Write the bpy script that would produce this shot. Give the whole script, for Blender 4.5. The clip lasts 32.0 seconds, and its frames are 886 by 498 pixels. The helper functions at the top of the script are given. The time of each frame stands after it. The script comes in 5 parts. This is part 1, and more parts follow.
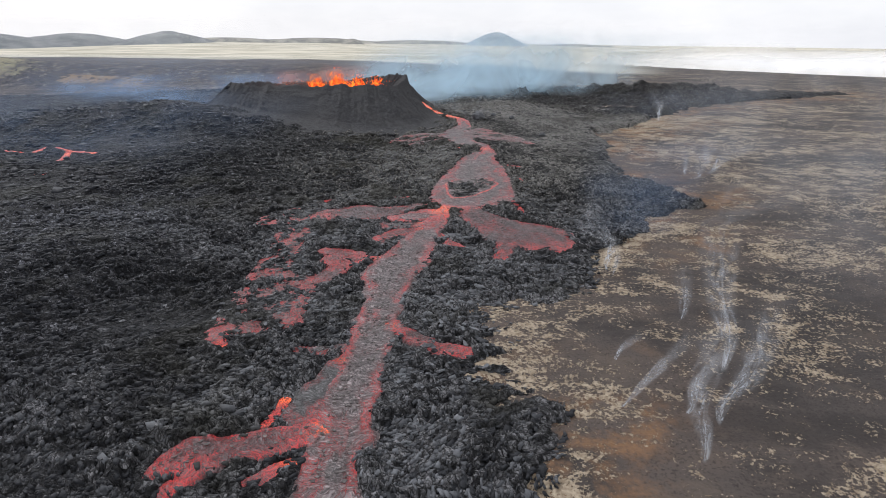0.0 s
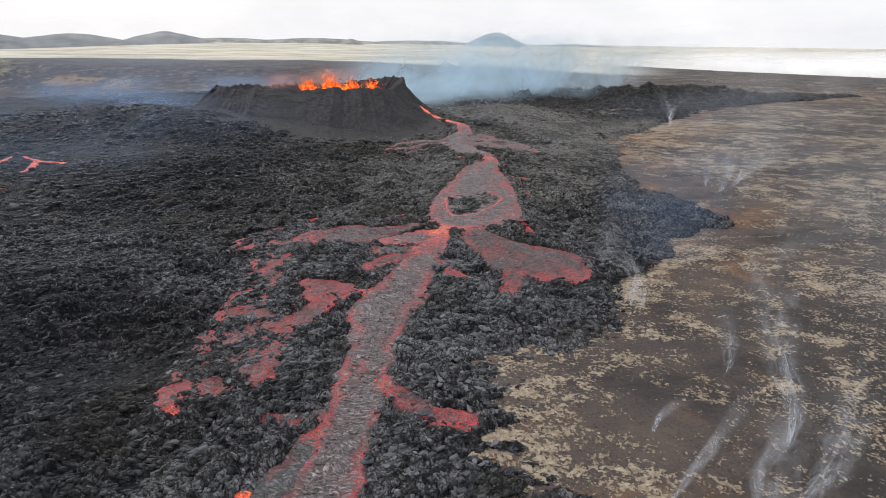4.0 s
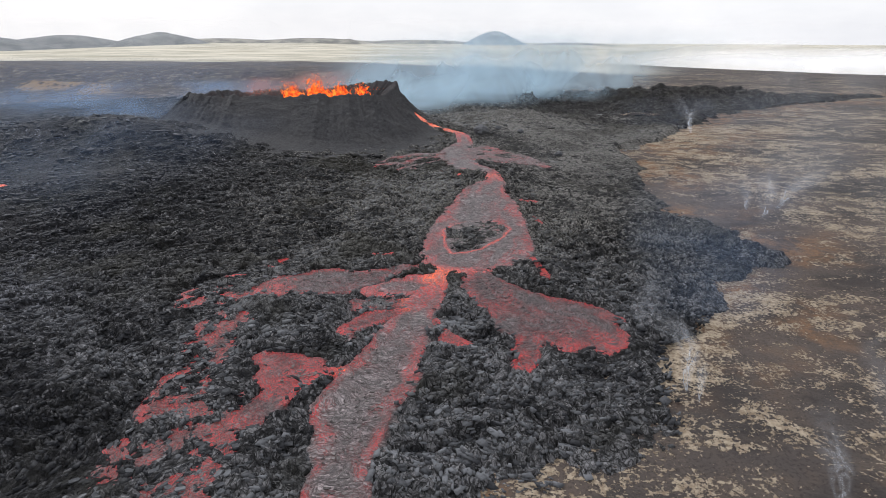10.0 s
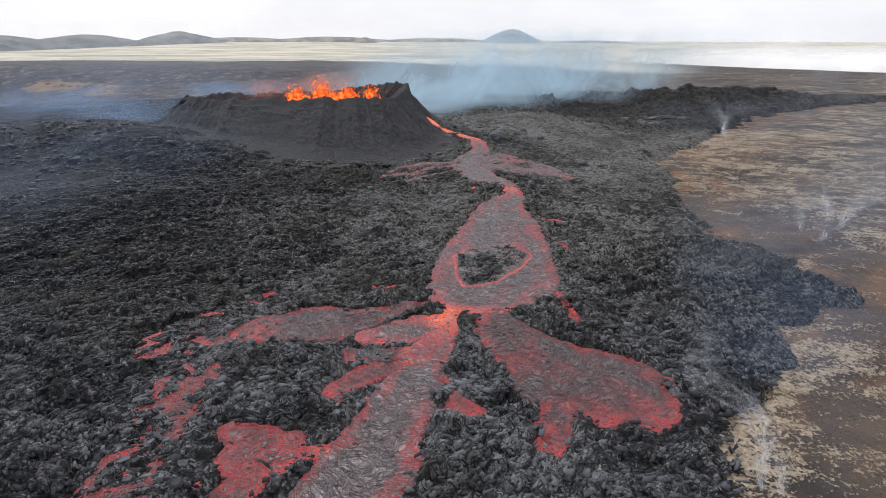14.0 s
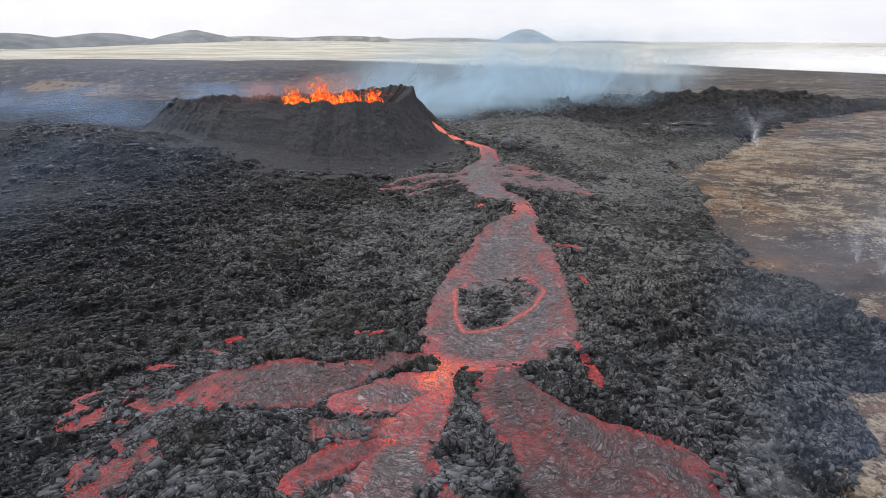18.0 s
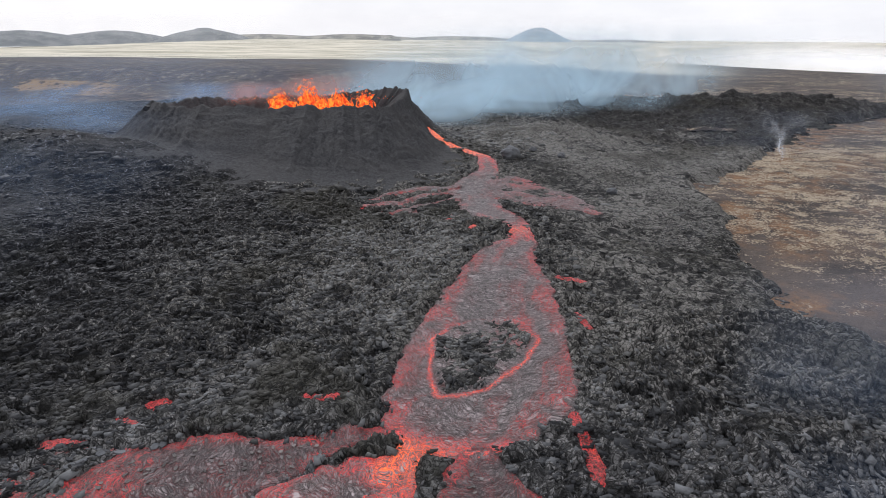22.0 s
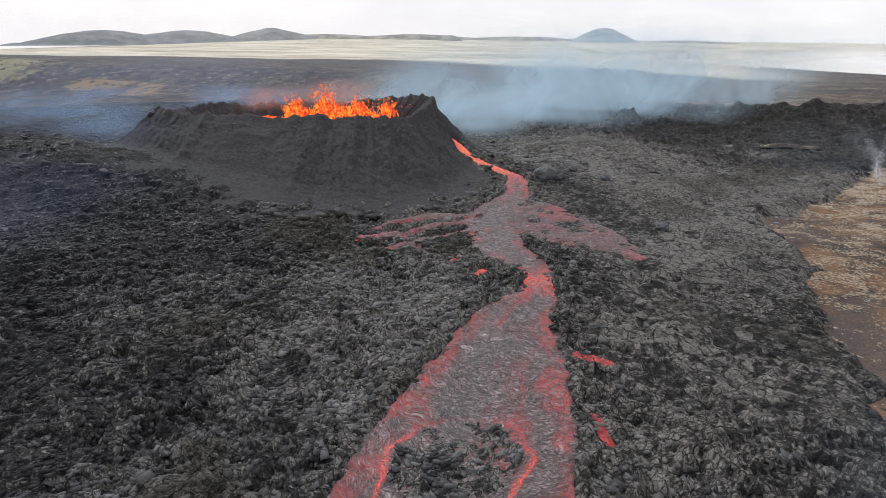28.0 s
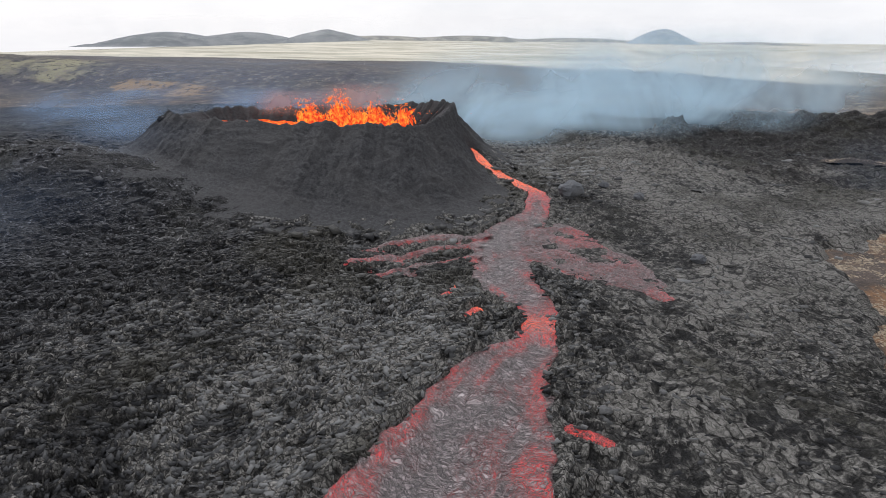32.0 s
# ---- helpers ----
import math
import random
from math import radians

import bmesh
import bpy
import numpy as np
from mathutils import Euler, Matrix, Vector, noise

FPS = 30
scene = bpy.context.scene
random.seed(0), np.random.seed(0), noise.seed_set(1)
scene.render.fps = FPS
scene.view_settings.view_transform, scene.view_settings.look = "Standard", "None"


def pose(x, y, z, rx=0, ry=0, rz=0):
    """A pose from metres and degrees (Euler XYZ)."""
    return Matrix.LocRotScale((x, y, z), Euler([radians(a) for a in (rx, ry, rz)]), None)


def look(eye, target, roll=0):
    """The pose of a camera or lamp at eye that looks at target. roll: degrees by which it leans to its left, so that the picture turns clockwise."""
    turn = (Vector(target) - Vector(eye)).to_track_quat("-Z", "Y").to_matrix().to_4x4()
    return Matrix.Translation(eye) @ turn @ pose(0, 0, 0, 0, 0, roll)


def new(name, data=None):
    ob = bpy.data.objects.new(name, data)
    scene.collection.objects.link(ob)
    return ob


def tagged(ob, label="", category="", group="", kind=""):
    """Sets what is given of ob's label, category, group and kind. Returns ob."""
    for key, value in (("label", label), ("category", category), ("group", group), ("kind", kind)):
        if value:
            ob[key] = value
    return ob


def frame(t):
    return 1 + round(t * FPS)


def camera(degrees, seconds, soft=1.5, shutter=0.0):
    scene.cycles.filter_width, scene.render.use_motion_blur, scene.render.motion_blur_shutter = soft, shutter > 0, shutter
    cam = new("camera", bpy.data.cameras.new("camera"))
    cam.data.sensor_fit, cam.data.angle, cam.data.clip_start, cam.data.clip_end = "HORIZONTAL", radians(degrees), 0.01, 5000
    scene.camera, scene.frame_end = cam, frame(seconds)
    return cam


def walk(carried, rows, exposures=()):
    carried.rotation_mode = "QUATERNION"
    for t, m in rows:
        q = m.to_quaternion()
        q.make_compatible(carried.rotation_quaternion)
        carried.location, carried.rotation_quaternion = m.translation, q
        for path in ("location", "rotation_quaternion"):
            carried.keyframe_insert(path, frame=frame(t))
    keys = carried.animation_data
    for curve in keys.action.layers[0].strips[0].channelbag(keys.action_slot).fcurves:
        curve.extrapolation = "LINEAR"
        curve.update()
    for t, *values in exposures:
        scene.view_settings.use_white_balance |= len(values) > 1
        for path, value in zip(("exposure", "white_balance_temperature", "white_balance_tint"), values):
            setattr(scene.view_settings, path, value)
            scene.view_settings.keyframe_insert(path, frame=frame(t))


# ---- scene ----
cam = camera(75.7, 32.0, soft=0.8)
METRES, EYE, TILT, LEAN, TURN = 200.0, 66.6, 2.2, 0.0, 0.0
ROWS = [
    (0.0, 0.0, 0.0, 0.0, 0.29, -23.0, -0.69),
    (0.5, -0.0, 0.0145, -0.001, 0.3, -22.99, -0.7),
    (1.0, -0.0002, 0.0305, -0.0019, 0.29, -22.99, -0.72),
    (1.5, -0.0002, 0.0454, -0.003, 0.29, -22.99, -0.71),
    (2.0, -0.0002, 0.0613, -0.0038, 0.29, -23.0, -0.72),
    (2.5, -0.0003, 0.0763, -0.0048, 0.27, -22.99, -0.71),
    (3.0, -0.0005, 0.0926, -0.0052, 0.25, -22.99, -0.71),
    (3.5, -0.0005, 0.1079, -0.0057, 0.23, -22.97, -0.69),
    (5.5, -0.0007, 0.1709, -0.0073, 0.16, -22.99, -0.73),
    (6.0, -0.0004, 0.1872, -0.0081, 0.14, -22.98, -0.7),
    (6.5, -0.0004, 0.2022, -0.0083, 0.12, -23.0, -0.69),
    (7.0, 0.0002, 0.2186, -0.009, 0.1, -22.99, -0.63),
    (7.5, 0.0005, 0.2336, -0.0093, 0.08, -22.99, -0.6),
    (8.0, 0.001, 0.2497, -0.0096, 0.05, -23.0, -0.54),
    (8.5, 0.0014, 0.2648, -0.0099, 0.02, -23.02, -0.5),
    (9.0, 0.0022, 0.2811, -0.0105, 0.02, -23.02, -0.44),
    (9.5, 0.0028, 0.2962, -0.0108, 0.01, -23.05, -0.37),
    (10.0, 0.0036, 0.3125, -0.0117, 0.05, -23.06, -0.34),
    (10.5, 0.004, 0.3276, -0.0121, 0.09, -23.1, -0.29),
    (11.0, 0.0048, 0.344, -0.0131, 0.21, -23.1, -0.25),
    (11.5, 0.0053, 0.359, -0.0138, 0.35, -23.12, -0.2),
    (12.0, 0.0061, 0.3752, -0.0144, 0.58, -23.13, -0.18),
    (12.5, 0.0068, 0.3904, -0.015, 0.84, -23.16, -0.15),
    (13.0, 0.0074, 0.4067, -0.0161, 1.13, -23.15, -0.14),
    (13.5, 0.0082, 0.4218, -0.0166, 1.38, -23.18, -0.1),
    (14.0, 0.0092, 0.438, -0.0168, 1.62, -23.22, -0.09),
    (14.5, 0.01, 0.4531, -0.0175, 1.82, -23.22, -0.09),
    (16.5, 0.0156, 0.5153, -0.021, 2.55, -23.23, -0.12),
    (17.0, 0.0175, 0.5314, -0.0213, 2.7, -23.26, -0.13),
    (17.5, 0.0193, 0.5465, -0.0221, 2.83, -23.26, -0.18),
    (18.0, 0.0222, 0.5623, -0.0228, 2.98, -23.27, -0.19),
    (18.5, 0.025, 0.5771, -0.0235, 3.11, -23.29, -0.18),
    (19.0, 0.0277, 0.5933, -0.0239, 3.23, -23.33, -0.22),
    (19.5, 0.031, 0.608, -0.025, 3.37, -23.31, -0.23),
    (20.0, 0.0348, 0.6239, -0.0253, 3.51, -23.36, -0.28),
    (20.5, 0.039, 0.6383, -0.0256, 3.63, -23.37, -0.24),
    (21.0, 0.0437, 0.6544, -0.0263, 3.79, -23.39, -0.27),
    (21.5, 0.0476, 0.6691, -0.0271, 3.92, -23.39, -0.26),
    (22.0, 0.0525, 0.6851, -0.0274, 4.17, -23.41, -0.28),
    (22.5, 0.0573, 0.6998, -0.028, 4.46, -23.43, -0.22),
    (23.0, 0.0622, 0.7154, -0.0283, 4.9, -23.45, -0.24),
    (23.5, 0.0668, 0.7301, -0.0286, 5.36, -23.46, -0.22),
    (24.0, 0.0715, 0.7457, -0.0291, 5.87, -23.46, -0.23),
    (24.5, 0.0758, 0.76, -0.0289, 6.38, -23.48, -0.21),
    (25.0, 0.08, 0.7759, -0.0293, 6.94, -23.48, -0.22),
    (25.5, 0.0839, 0.7902, -0.0295, 7.46, -23.49, -0.2),
    (27.5, 0.1025, 0.8482, -0.0325, 9.64, -23.4, -0.13),
    (28.0, 0.1076, 0.8633, -0.0331, 10.17, -23.41, -0.1),
    (28.5, 0.1129, 0.877, -0.0338, 10.66, -23.4, -0.06),
    (29.0, 0.1188, 0.8919, -0.0348, 11.18, -23.38, -0.03),
    (29.5, 0.1239, 0.9056, -0.0353, 11.77, -23.37, -0.0),
    (30.0, 0.1302, 0.9207, -0.0364, 12.53, -23.33, 0.07),
    (30.5, 0.1355, 0.9341, -0.0367, 13.19, -23.31, 0.09),
    (31.0, 0.1413, 0.949, -0.0369, 13.91, -23.31, 0.13),
    (31.5, 0.1472, 0.9629, -0.0378, 14.61, -23.29, 0.19),
    (32.0, 0.1529, 0.9773, -0.0381, 15.31, -23.28, 0.18),
]
walk(cam, [(t, pose(0, 0, EYE, TILT, LEAN, TURN) @ pose(METRES * x, METRES * y, METRES * z, 90 + pitch, roll, yaw)) for t, x, y, z, yaw, pitch, roll in ROWS],
     exposures=[(0.0, 0.11, 6360, 12), (3.0, 0.1, 6450, 12), (10.0, 0.1, 6390, 12), (18.0, 0.11, 6290, 13), (25.0, 0.11, 6390, 13), (29.0, 0.08, 6450, 13), (32.0, 0.08, 6370, 12)])

# ---- sky and sun: a bright overcast day ----
scene.cycles.transparent_max_bounces = 24
world = bpy.data.worlds.new("overcast_sky")
scene.world = world
world.use_nodes = True
wn, wl = world.node_tree.nodes, world.node_tree.links
wn.clear()
sky = wn.new("ShaderNodeTexSky")
sky.sky_type, sky.sun_disc = "NISHITA", False
sky.sun_elevation, sky.sun_rotation = radians(40), radians(-35)
clouds_at = wn.new("ShaderNodeTexCoord")
squash = wn.new("ShaderNodeMapping")
squash.inputs["Scale"].default_value = (1.0, 1.0, 3.0)
cloud = wn.new("ShaderNodeTexNoise")
cloud.inputs["Scale"].default_value, cloud.inputs["Detail"].default_value, cloud.inputs["Roughness"].default_value = 2.2, 6.0, 0.6
tones = wn.new("ShaderNodeValToRGB")
tones.color_ramp.elements[0].position, tones.color_ramp.elements[0].color = 0.34, (0.79, 0.805, 0.83, 1)
tones.color_ramp.elements[1].position, tones.color_ramp.elements[1].color = 0.62, (0.935, 0.938, 0.945, 1)
dim = wn.new("ShaderNodeMix")
dim.data_type, dim.blend_type = "RGBA", "MULTIPLY"
dim.inputs[0].default_value, dim.inputs[7].default_value = 1.0, (0.1, 0.1, 0.1, 1)
veil = wn.new("ShaderNodeMix")
veil.data_type = "RGBA"
veil.inputs[0].default_value = 0.93
back, out = wn.new("ShaderNodeBackground"), wn.new("ShaderNodeOutputWorld")
back.inputs["Strength"].default_value = 1.05
wl.new(clouds_at.outputs["Generated"], squash.inputs["Vector"])
wl.new(squash.outputs["Vector"], cloud.inputs["Vector"])
wl.new(cloud.outputs["Fac"], tones.inputs["Fac"])
wl.new(sky.outputs["Color"], dim.inputs[6])
wl.new(dim.outputs[2], veil.inputs[6])
wl.new(tones.outputs["Color"], veil.inputs[7])
wl.new(veil.outputs[2], back.inputs["Color"])
wl.new(back.outputs["Background"], out.inputs["Surface"])

sun = new("sun", bpy.data.lights.new("sun", "SUN"))
sun.data.energy, sun.data.angle, sun.data.color = 1.7, radians(10), (0.97, 0.985, 1.0)
sun.matrix_world = look((-70, 100, 102), (0, 0, 0))

# ---- noise on arrays ----
def hash2(ix, iy, k):
    """A number from 0 to 1 for each whole-number cell."""
    h = (ix.astype(np.int64) * 374761393 + iy.astype(np.int64) * 668265263 + k * 974634777) & 0xFFFFFFFF
    h = ((h ^ (h >> 13)) * 1274126177) & 0xFFFFFFFF
    h = ((h ^ (h >> 16)) * 2246822519) & 0xFFFFFFFF
    return ((h ^ (h >> 15)) & 0xFFFFFF) / float(0xFFFFFF)


def smooth(a, b, v):
    s = np.clip((v - a) / (b - a), 0.0, 1.0)
    return s * s * (3 - 2 * s)


def noise2(x, y, k=0):
    """Value noise from -1 to 1."""
    ix, iy = np.floor(x), np.floor(y)
    fx, fy = x - ix, y - iy
    fx, fy = fx * fx * fx * (fx * (fx * 6 - 15) + 10), fy * fy * fy * (fy * (fy * 6 - 15) + 10)
    a, b = hash2(ix, iy, k), hash2(ix + 1, iy, k)
    c, d = hash2(ix, iy + 1, k), hash2(ix + 1, iy + 1, k)
    return 2 * ((a + (b - a) * fx) * (1 - fy) + (c + (d - c) * fx) * fy) - 1


def fractal(x, y, size, octaves=4, k=0, gain=0.5):
    total, amp, f = 0.0, 1.0, 1.0 / size
    for i in range(octaves):
        total = total + amp * noise2(x * f + 17.3 * i, y * f - 9.1 * i, k + i)
        amp, f = amp * gain, f * 2.03
    return total


def slabs(x, y, size, k, tilt):
    """Broken crust: every cell is a tilted plate. Gives height (about -1 to 1), a tone for each plate, and how near its rim is."""
    u, v = x / size, y / size
    iu, iv = np.floor(u), np.floor(v)
    best = np.full(u.shape, 9.0)
    second = np.full(u.shape, 9.0)
    high, tone = np.zeros(u.shape), np.zeros(u.shape)
    for du in (-1, 0, 1):
        for dv in (-1, 0, 1):
            cu, cv = iu + du, iv + dv
            px = cu + 0.1 + 0.8 * hash2(cu, cv, k)
            py = cv + 0.1 + 0.8 * hash2(cu, cv, k + 1)
            d = (u - px) ** 2 + (v - py) ** 2
            angle = 6.283 * hash2(cu, cv, k + 2)
            h = (hash2(cu, cv, k + 3) - 0.5) + tilt * hash2(cu, cv, k + 4) * ((u - px) * np.cos(angle) + (v - py) * np.sin(angle))
            nearer = d < best
            second = np.where(nearer, best, np.minimum(second, d))
            best = np.where(nearer, d, best)
            high = np.where(nearer, h, high)
            tone = np.where(nearer, hash2(cu, cv, k + 5), tone)
    return high, tone, np.sqrt(second) - np.sqrt(best)


# ---- the lie of the land ----
def bump(x, y, cx, cy, sx, sy, turn=0.0):
    c, s = math.cos(radians(turn)), math.sin(radians(turn))
    u, v = (x - cx) * c + (y - cy) * s, -(x - cx) * s + (y - cy) * c
    return np.exp(-(u / sx) ** 2 - (v / sy) ** 2)


def plain(x, y):
    """Smooth height of the old land under everything."""
    near = np.interp(y, [-4000, -200, 0, 390, 560, 700, 1500, 5000], [-12, -8, -4, 7, 5, 4, -6, -14])
    wall = y - 0.35 * np.clip(x + 390, -200, 600)
    ridge = 17 * smooth(655, 800, wall) * (1 - smooth(1080, 1500, y)) * (1 - smooth(-50, 320, x))
    spur = 21 * bump(x, y, -620, 665, 165, 75, 22)
    past = ((x - 530) * 0.80 + (y - 1420) * 0.60)
    lip = -70 * smooth(0, 420, past) * smooth(110, 270, x) * (1 - smooth(2200, 3000, y))
    return near + ridge + spur + lip - 100 * np.clip((-x - 1500) / 2500, 0, 1.5)


def swell(x, y):
    """Smooth top of the young lava field above the old land."""
    z = plain(x, y) + 0.3 + 1.7 * smooth(120, 220, y)
    z = z + 13 * bump(x, y, -158, 362, 62, 34, -6) + 8 * bump(x, y, -240, 368, 80, 30, -4) + 6 * bump(x, y, -112, 155, 26, 22) - 3.5 * bump(x, y, -72, 132, 17, 14)
    z = z + 3.0 * bump(x, y, -100, 290, 60, 30) + 10.5 * bump(x, y, -20, 425, 17, 17) + 3 * bump(x, y, 25, 408, 60, 40) + 7 * bump(x, y, 45, 465, 55, 34) + 2.4 * bump(x, y, 22, 300, 30, 34)
    z = z + 10 * bump(x, y, 225, 616, 100, 22, 6) + 7 * bump(x, y, 60, 580, 110, 26, 4)
    z = z + 4.5 * bump(x, y, 204, 612, 7, 9) + 4 * bump(x, y, 246, 607, 8, 9) + 6 * bump(x, y, 36, 556, 4, 5) + 3 * bump(x, y, 275, 616, 10, 9)
    return z

# ---- materials ----
class Nodes:
    """Short hand for one procedural material."""

    def __init__(self, name):
        self.m = bpy.data.materials.new(name)
        self.m.use_nodes = True
        self.n, self.l = self.m.node_tree.nodes, self.m.node_tree.links
        self.bsdf = next(n for n in self.n if n.type == "BSDF_PRINCIPLED")
        self.out = next(n for n in self.n if n.type == "OUTPUT_MATERIAL")

    def put(self, socket, value):
        if isinstance(value, bpy.types.NodeSocket):
            self.l.new(value, socket)
        else:
            socket.default_value = value

    def place(self, scale=(1, 1, 1), source="Object"):
        c, m = self.n.new("ShaderNodeTexCoord"), self.n.new("ShaderNodeMapping")
        m.inputs["Scale"].default_value = scale
        self.l.new(c.outputs[source], m.inputs["Vector"])
        return m.outputs["Vector"]

    def noise(self, at, scale, detail=4.0, rough=0.55, warp=0.0):
        n = self.n.new("ShaderNodeTexNoise")
        n.inputs["Scale"].default_value, n.inputs["Detail"].default_value = scale, detail
        n.inputs["Roughness"].default_value, n.inputs["Distortion"].default_value = rough, warp
        self.l.new(at, n.inputs["Vector"])
        return n.outputs["Fac"]

    def cells(self, at, scale, feature="DISTANCE_TO_EDGE", jitter=1.0):
        n = self.n.new("ShaderNodeTexVoronoi")
        n.feature = feature
        n.inputs["Scale"].default_value, n.inputs["Randomness"].default_value = scale, jitter
        self.l.new(at, n.inputs["Vector"])
        return n.outputs["Distance"]

    def attr(self, name):
        n = self.n.new("ShaderNodeAttribute")
        n.attribute_name = name
        return n.outputs["Fac"]

    def math(self, op, a, b=0.0, c=0.0, clamp=False):
        n = self.n.new("ShaderNodeMath")
        n.operation, n.use_clamp = op, clamp
        for i, v in enumerate((a, b, c)):
            self.put(n.inputs[i], v)
        return n.outputs[0]

    def span(self, v, a, b, lo=0.0, hi=1.0):
        n = self.n.new("ShaderNodeMapRange")
        n.interpolation_type = "SMOOTHSTEP"
        for i, w in enumerate((v, a, b, lo, hi)):
            self.put(n.inputs[i], w)
        return n.outputs[0]

    def mix(self, f, a, b, mode="MIX"):
        n = self.n.new("ShaderNodeMix")
        n.data_type, n.blend_type = "RGBA", mode
        self.put(n.inputs[0], f)
        for i, v in ((6, a), (7, b)):
            self.put(n.inputs[i], (*v, 1.0) if isinstance(v, tuple) and len(v) == 3 else v)
        return n.outputs[2]

    def bump(self, height, depth, strength=1.0):
        n = self.n.new("ShaderNodeBump")
        n.inputs["Strength"].default_value, n.inputs["Distance"].default_value = strength, depth
        self.l.new(height, n.inputs["Height"])
        self.l.new(n.outputs["Normal"], self.bsdf.inputs["Normal"])

    def skin(self, colour, rough, specular=0.5):
        self.put(self.bsdf.inputs["Base Color"], (*colour, 1.0) if isinstance(colour, tuple) else colour)
        self.put(self.bsdf.inputs["Roughness"], rough)
        self.bsdf.inputs["Specular IOR Level"].default_value = specular
        return self.m

    def east(self, at):
        """How far a place lies on the more olive side of the field, away from the blue haze tint."""
        n = self.n.new("ShaderNodeSeparateXYZ")
        self.l.new(at, n.inputs[0])
        return self.math("MULTIPLY", self.span(n.outputs[0], -130, -55), self.span(n.outputs[1], 175, 255, 0.5, 1.0))

    def gas(self, tint, cover):
        """Droplets that scatter light both ways, over clear air."""
        face, through_it, both, clear, mist = (self.n.new("ShaderNode" + kind) for kind in ("BsdfDiffuse", "BsdfTranslucent", "MixShader", "BsdfTransparent", "MixShader"))
        face.inputs["Color"].default_value = through_it.inputs["Color"].default_value = (*tint, 1.0)
        both.inputs[0].default_value = 0.5
        self.put(mist.inputs[0], cover)
        for a, b in ((face, both.inputs[1]), (through_it, both.inputs[2]), (clear, mist.inputs[1]), (both, mist.inputs[2]), (mist, self.out.inputs["Surface"])):
            self.l.new(a.outputs[0], b)
        self.n.remove(self.bsdf)
        return self.m


def rock_material(name, dark, pale, rust, relief=0.2, size=1.0):
    """Broken lava crust: rafts of flakes at three sizes, each raft lying its own way, each flake tilted and toned by
    itself, with shade painted black into the gaps.
    """
    k = Nodes(name)
    at = k.place()
    wide, mid, fine = k.noise(at, 0.03, 3.0), k.noise(at, 0.25, 4.0, 0.6), k.noise(at, 4.5, 5.0, 0.65)

    def bent(source, scale, reach):
        sway, add = k.n.new("ShaderNodeTexNoise"), k.n.new("ShaderNodeVectorMath")
        sway.inputs["Scale"].default_value, sway.inputs["Detail"].default_value = scale, 2.0
        k.l.new(at, sway.inputs["Vector"])
        add.operation, add.inputs[1].default_value = "MULTIPLY_ADD", (reach, reach, 0.0)
        k.l.new(sway.outputs["Color"], add.inputs[0])
        k.l.new(source, add.inputs[2])
        return add.outputs[0]

    loose = bent(at, 0.16, 7.0)
    raft, own, turn = k.n.new("ShaderNodeTexVoronoi"), k.n.new("ShaderNodeSeparateColor"), k.n.new("ShaderNodeVectorRotate")
    raft.inputs["Scale"].default_value = 0.115
    k.l.new(loose, raft.inputs["Vector"])
    k.l.new(raft.outputs["Color"], own.inputs[0])
    turn.rotation_type = "Z_AXIS"
    k.l.new(bent(at, 0.75, 1.3), turn.inputs["Vector"])
    k.l.new(k.math("MULTIPLY_ADD", own.outputs[0], 2.6, -0.9), turn.inputs["Angle"])
    squeeze = k.n.new("ShaderNodeMapping")
    squeeze.inputs["Scale"].default_value = (0.66, 0.98, 0.3)
    k.l.new(turn.outputs[0], squeeze.inputs["Vector"])
    lie = squeeze.outputs["Vector"]

    def flakes(scale):
        n = k.n.new("ShaderNodeTexVoronoi")
        n.inputs["Scale"].default_value = scale
        k.l.new(lie, n.inputs["Vector"])
        off, dip, dot = (k.n.new("ShaderNodeVectorMath") for _ in range(3))
        off.operation, dip.operation, dot.operation = "SUBTRACT", "SUBTRACT", "DOT_PRODUCT"
        k.l.new(lie, off.inputs[0])
        k.l.new(n.outputs["Position"], off.inputs[1])
        k.l.new(n.outputs["Color"], dip.inputs[0])
        dip.inputs[1].default_value = (0.5, 0.5, 0.5)
        k.l.new(off.outputs[0], dot.inputs[0])
        k.l.new(dip.outputs[0], dot.inputs[1])
        red = k.n.new("ShaderNodeSeparateColor")
        k.l.new(n.outputs["Color"], red.inputs[0])
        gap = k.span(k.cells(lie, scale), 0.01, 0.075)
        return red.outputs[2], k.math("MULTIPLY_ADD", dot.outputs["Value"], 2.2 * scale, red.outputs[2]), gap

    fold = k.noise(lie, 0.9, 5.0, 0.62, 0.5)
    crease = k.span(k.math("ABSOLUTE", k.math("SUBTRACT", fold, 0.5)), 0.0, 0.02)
    tone_a, lean_a, gap_a = flakes(0.36 * size)
    tone_b, lean_b, gap_b = flakes(0.85 * size)
    tone_c, lean_c, gap_c = flakes(2.0 * size)
    tone_b = k.mix(k.math("MULTIPLY", k.attr("flat"), 0.4), tone_b, tone_a)
    tone_c = k.mix(k.math("MULTIPLY", k.attr("flat"), 0.4), tone_c, tone_a)
    tone = k.math("MULTIPLY_ADD", tone_a, 0.5, k.math("MULTIPLY_ADD", tone_b, 0.75, k.math("MULTIPLY_ADD", tone_c, 0.75, -0.72)))
    tone = k.math("MULTIPLY_ADD", k.attr("tone"), 0.95, tone)
    tone = k.math("MULTIPLY_ADD", k.math("SUBTRACT", fine, 0.5), 0.9, tone)
    tone = k.math("MULTIPLY_ADD", k.math("SUBTRACT", mid, 0.5), 1.3, tone)
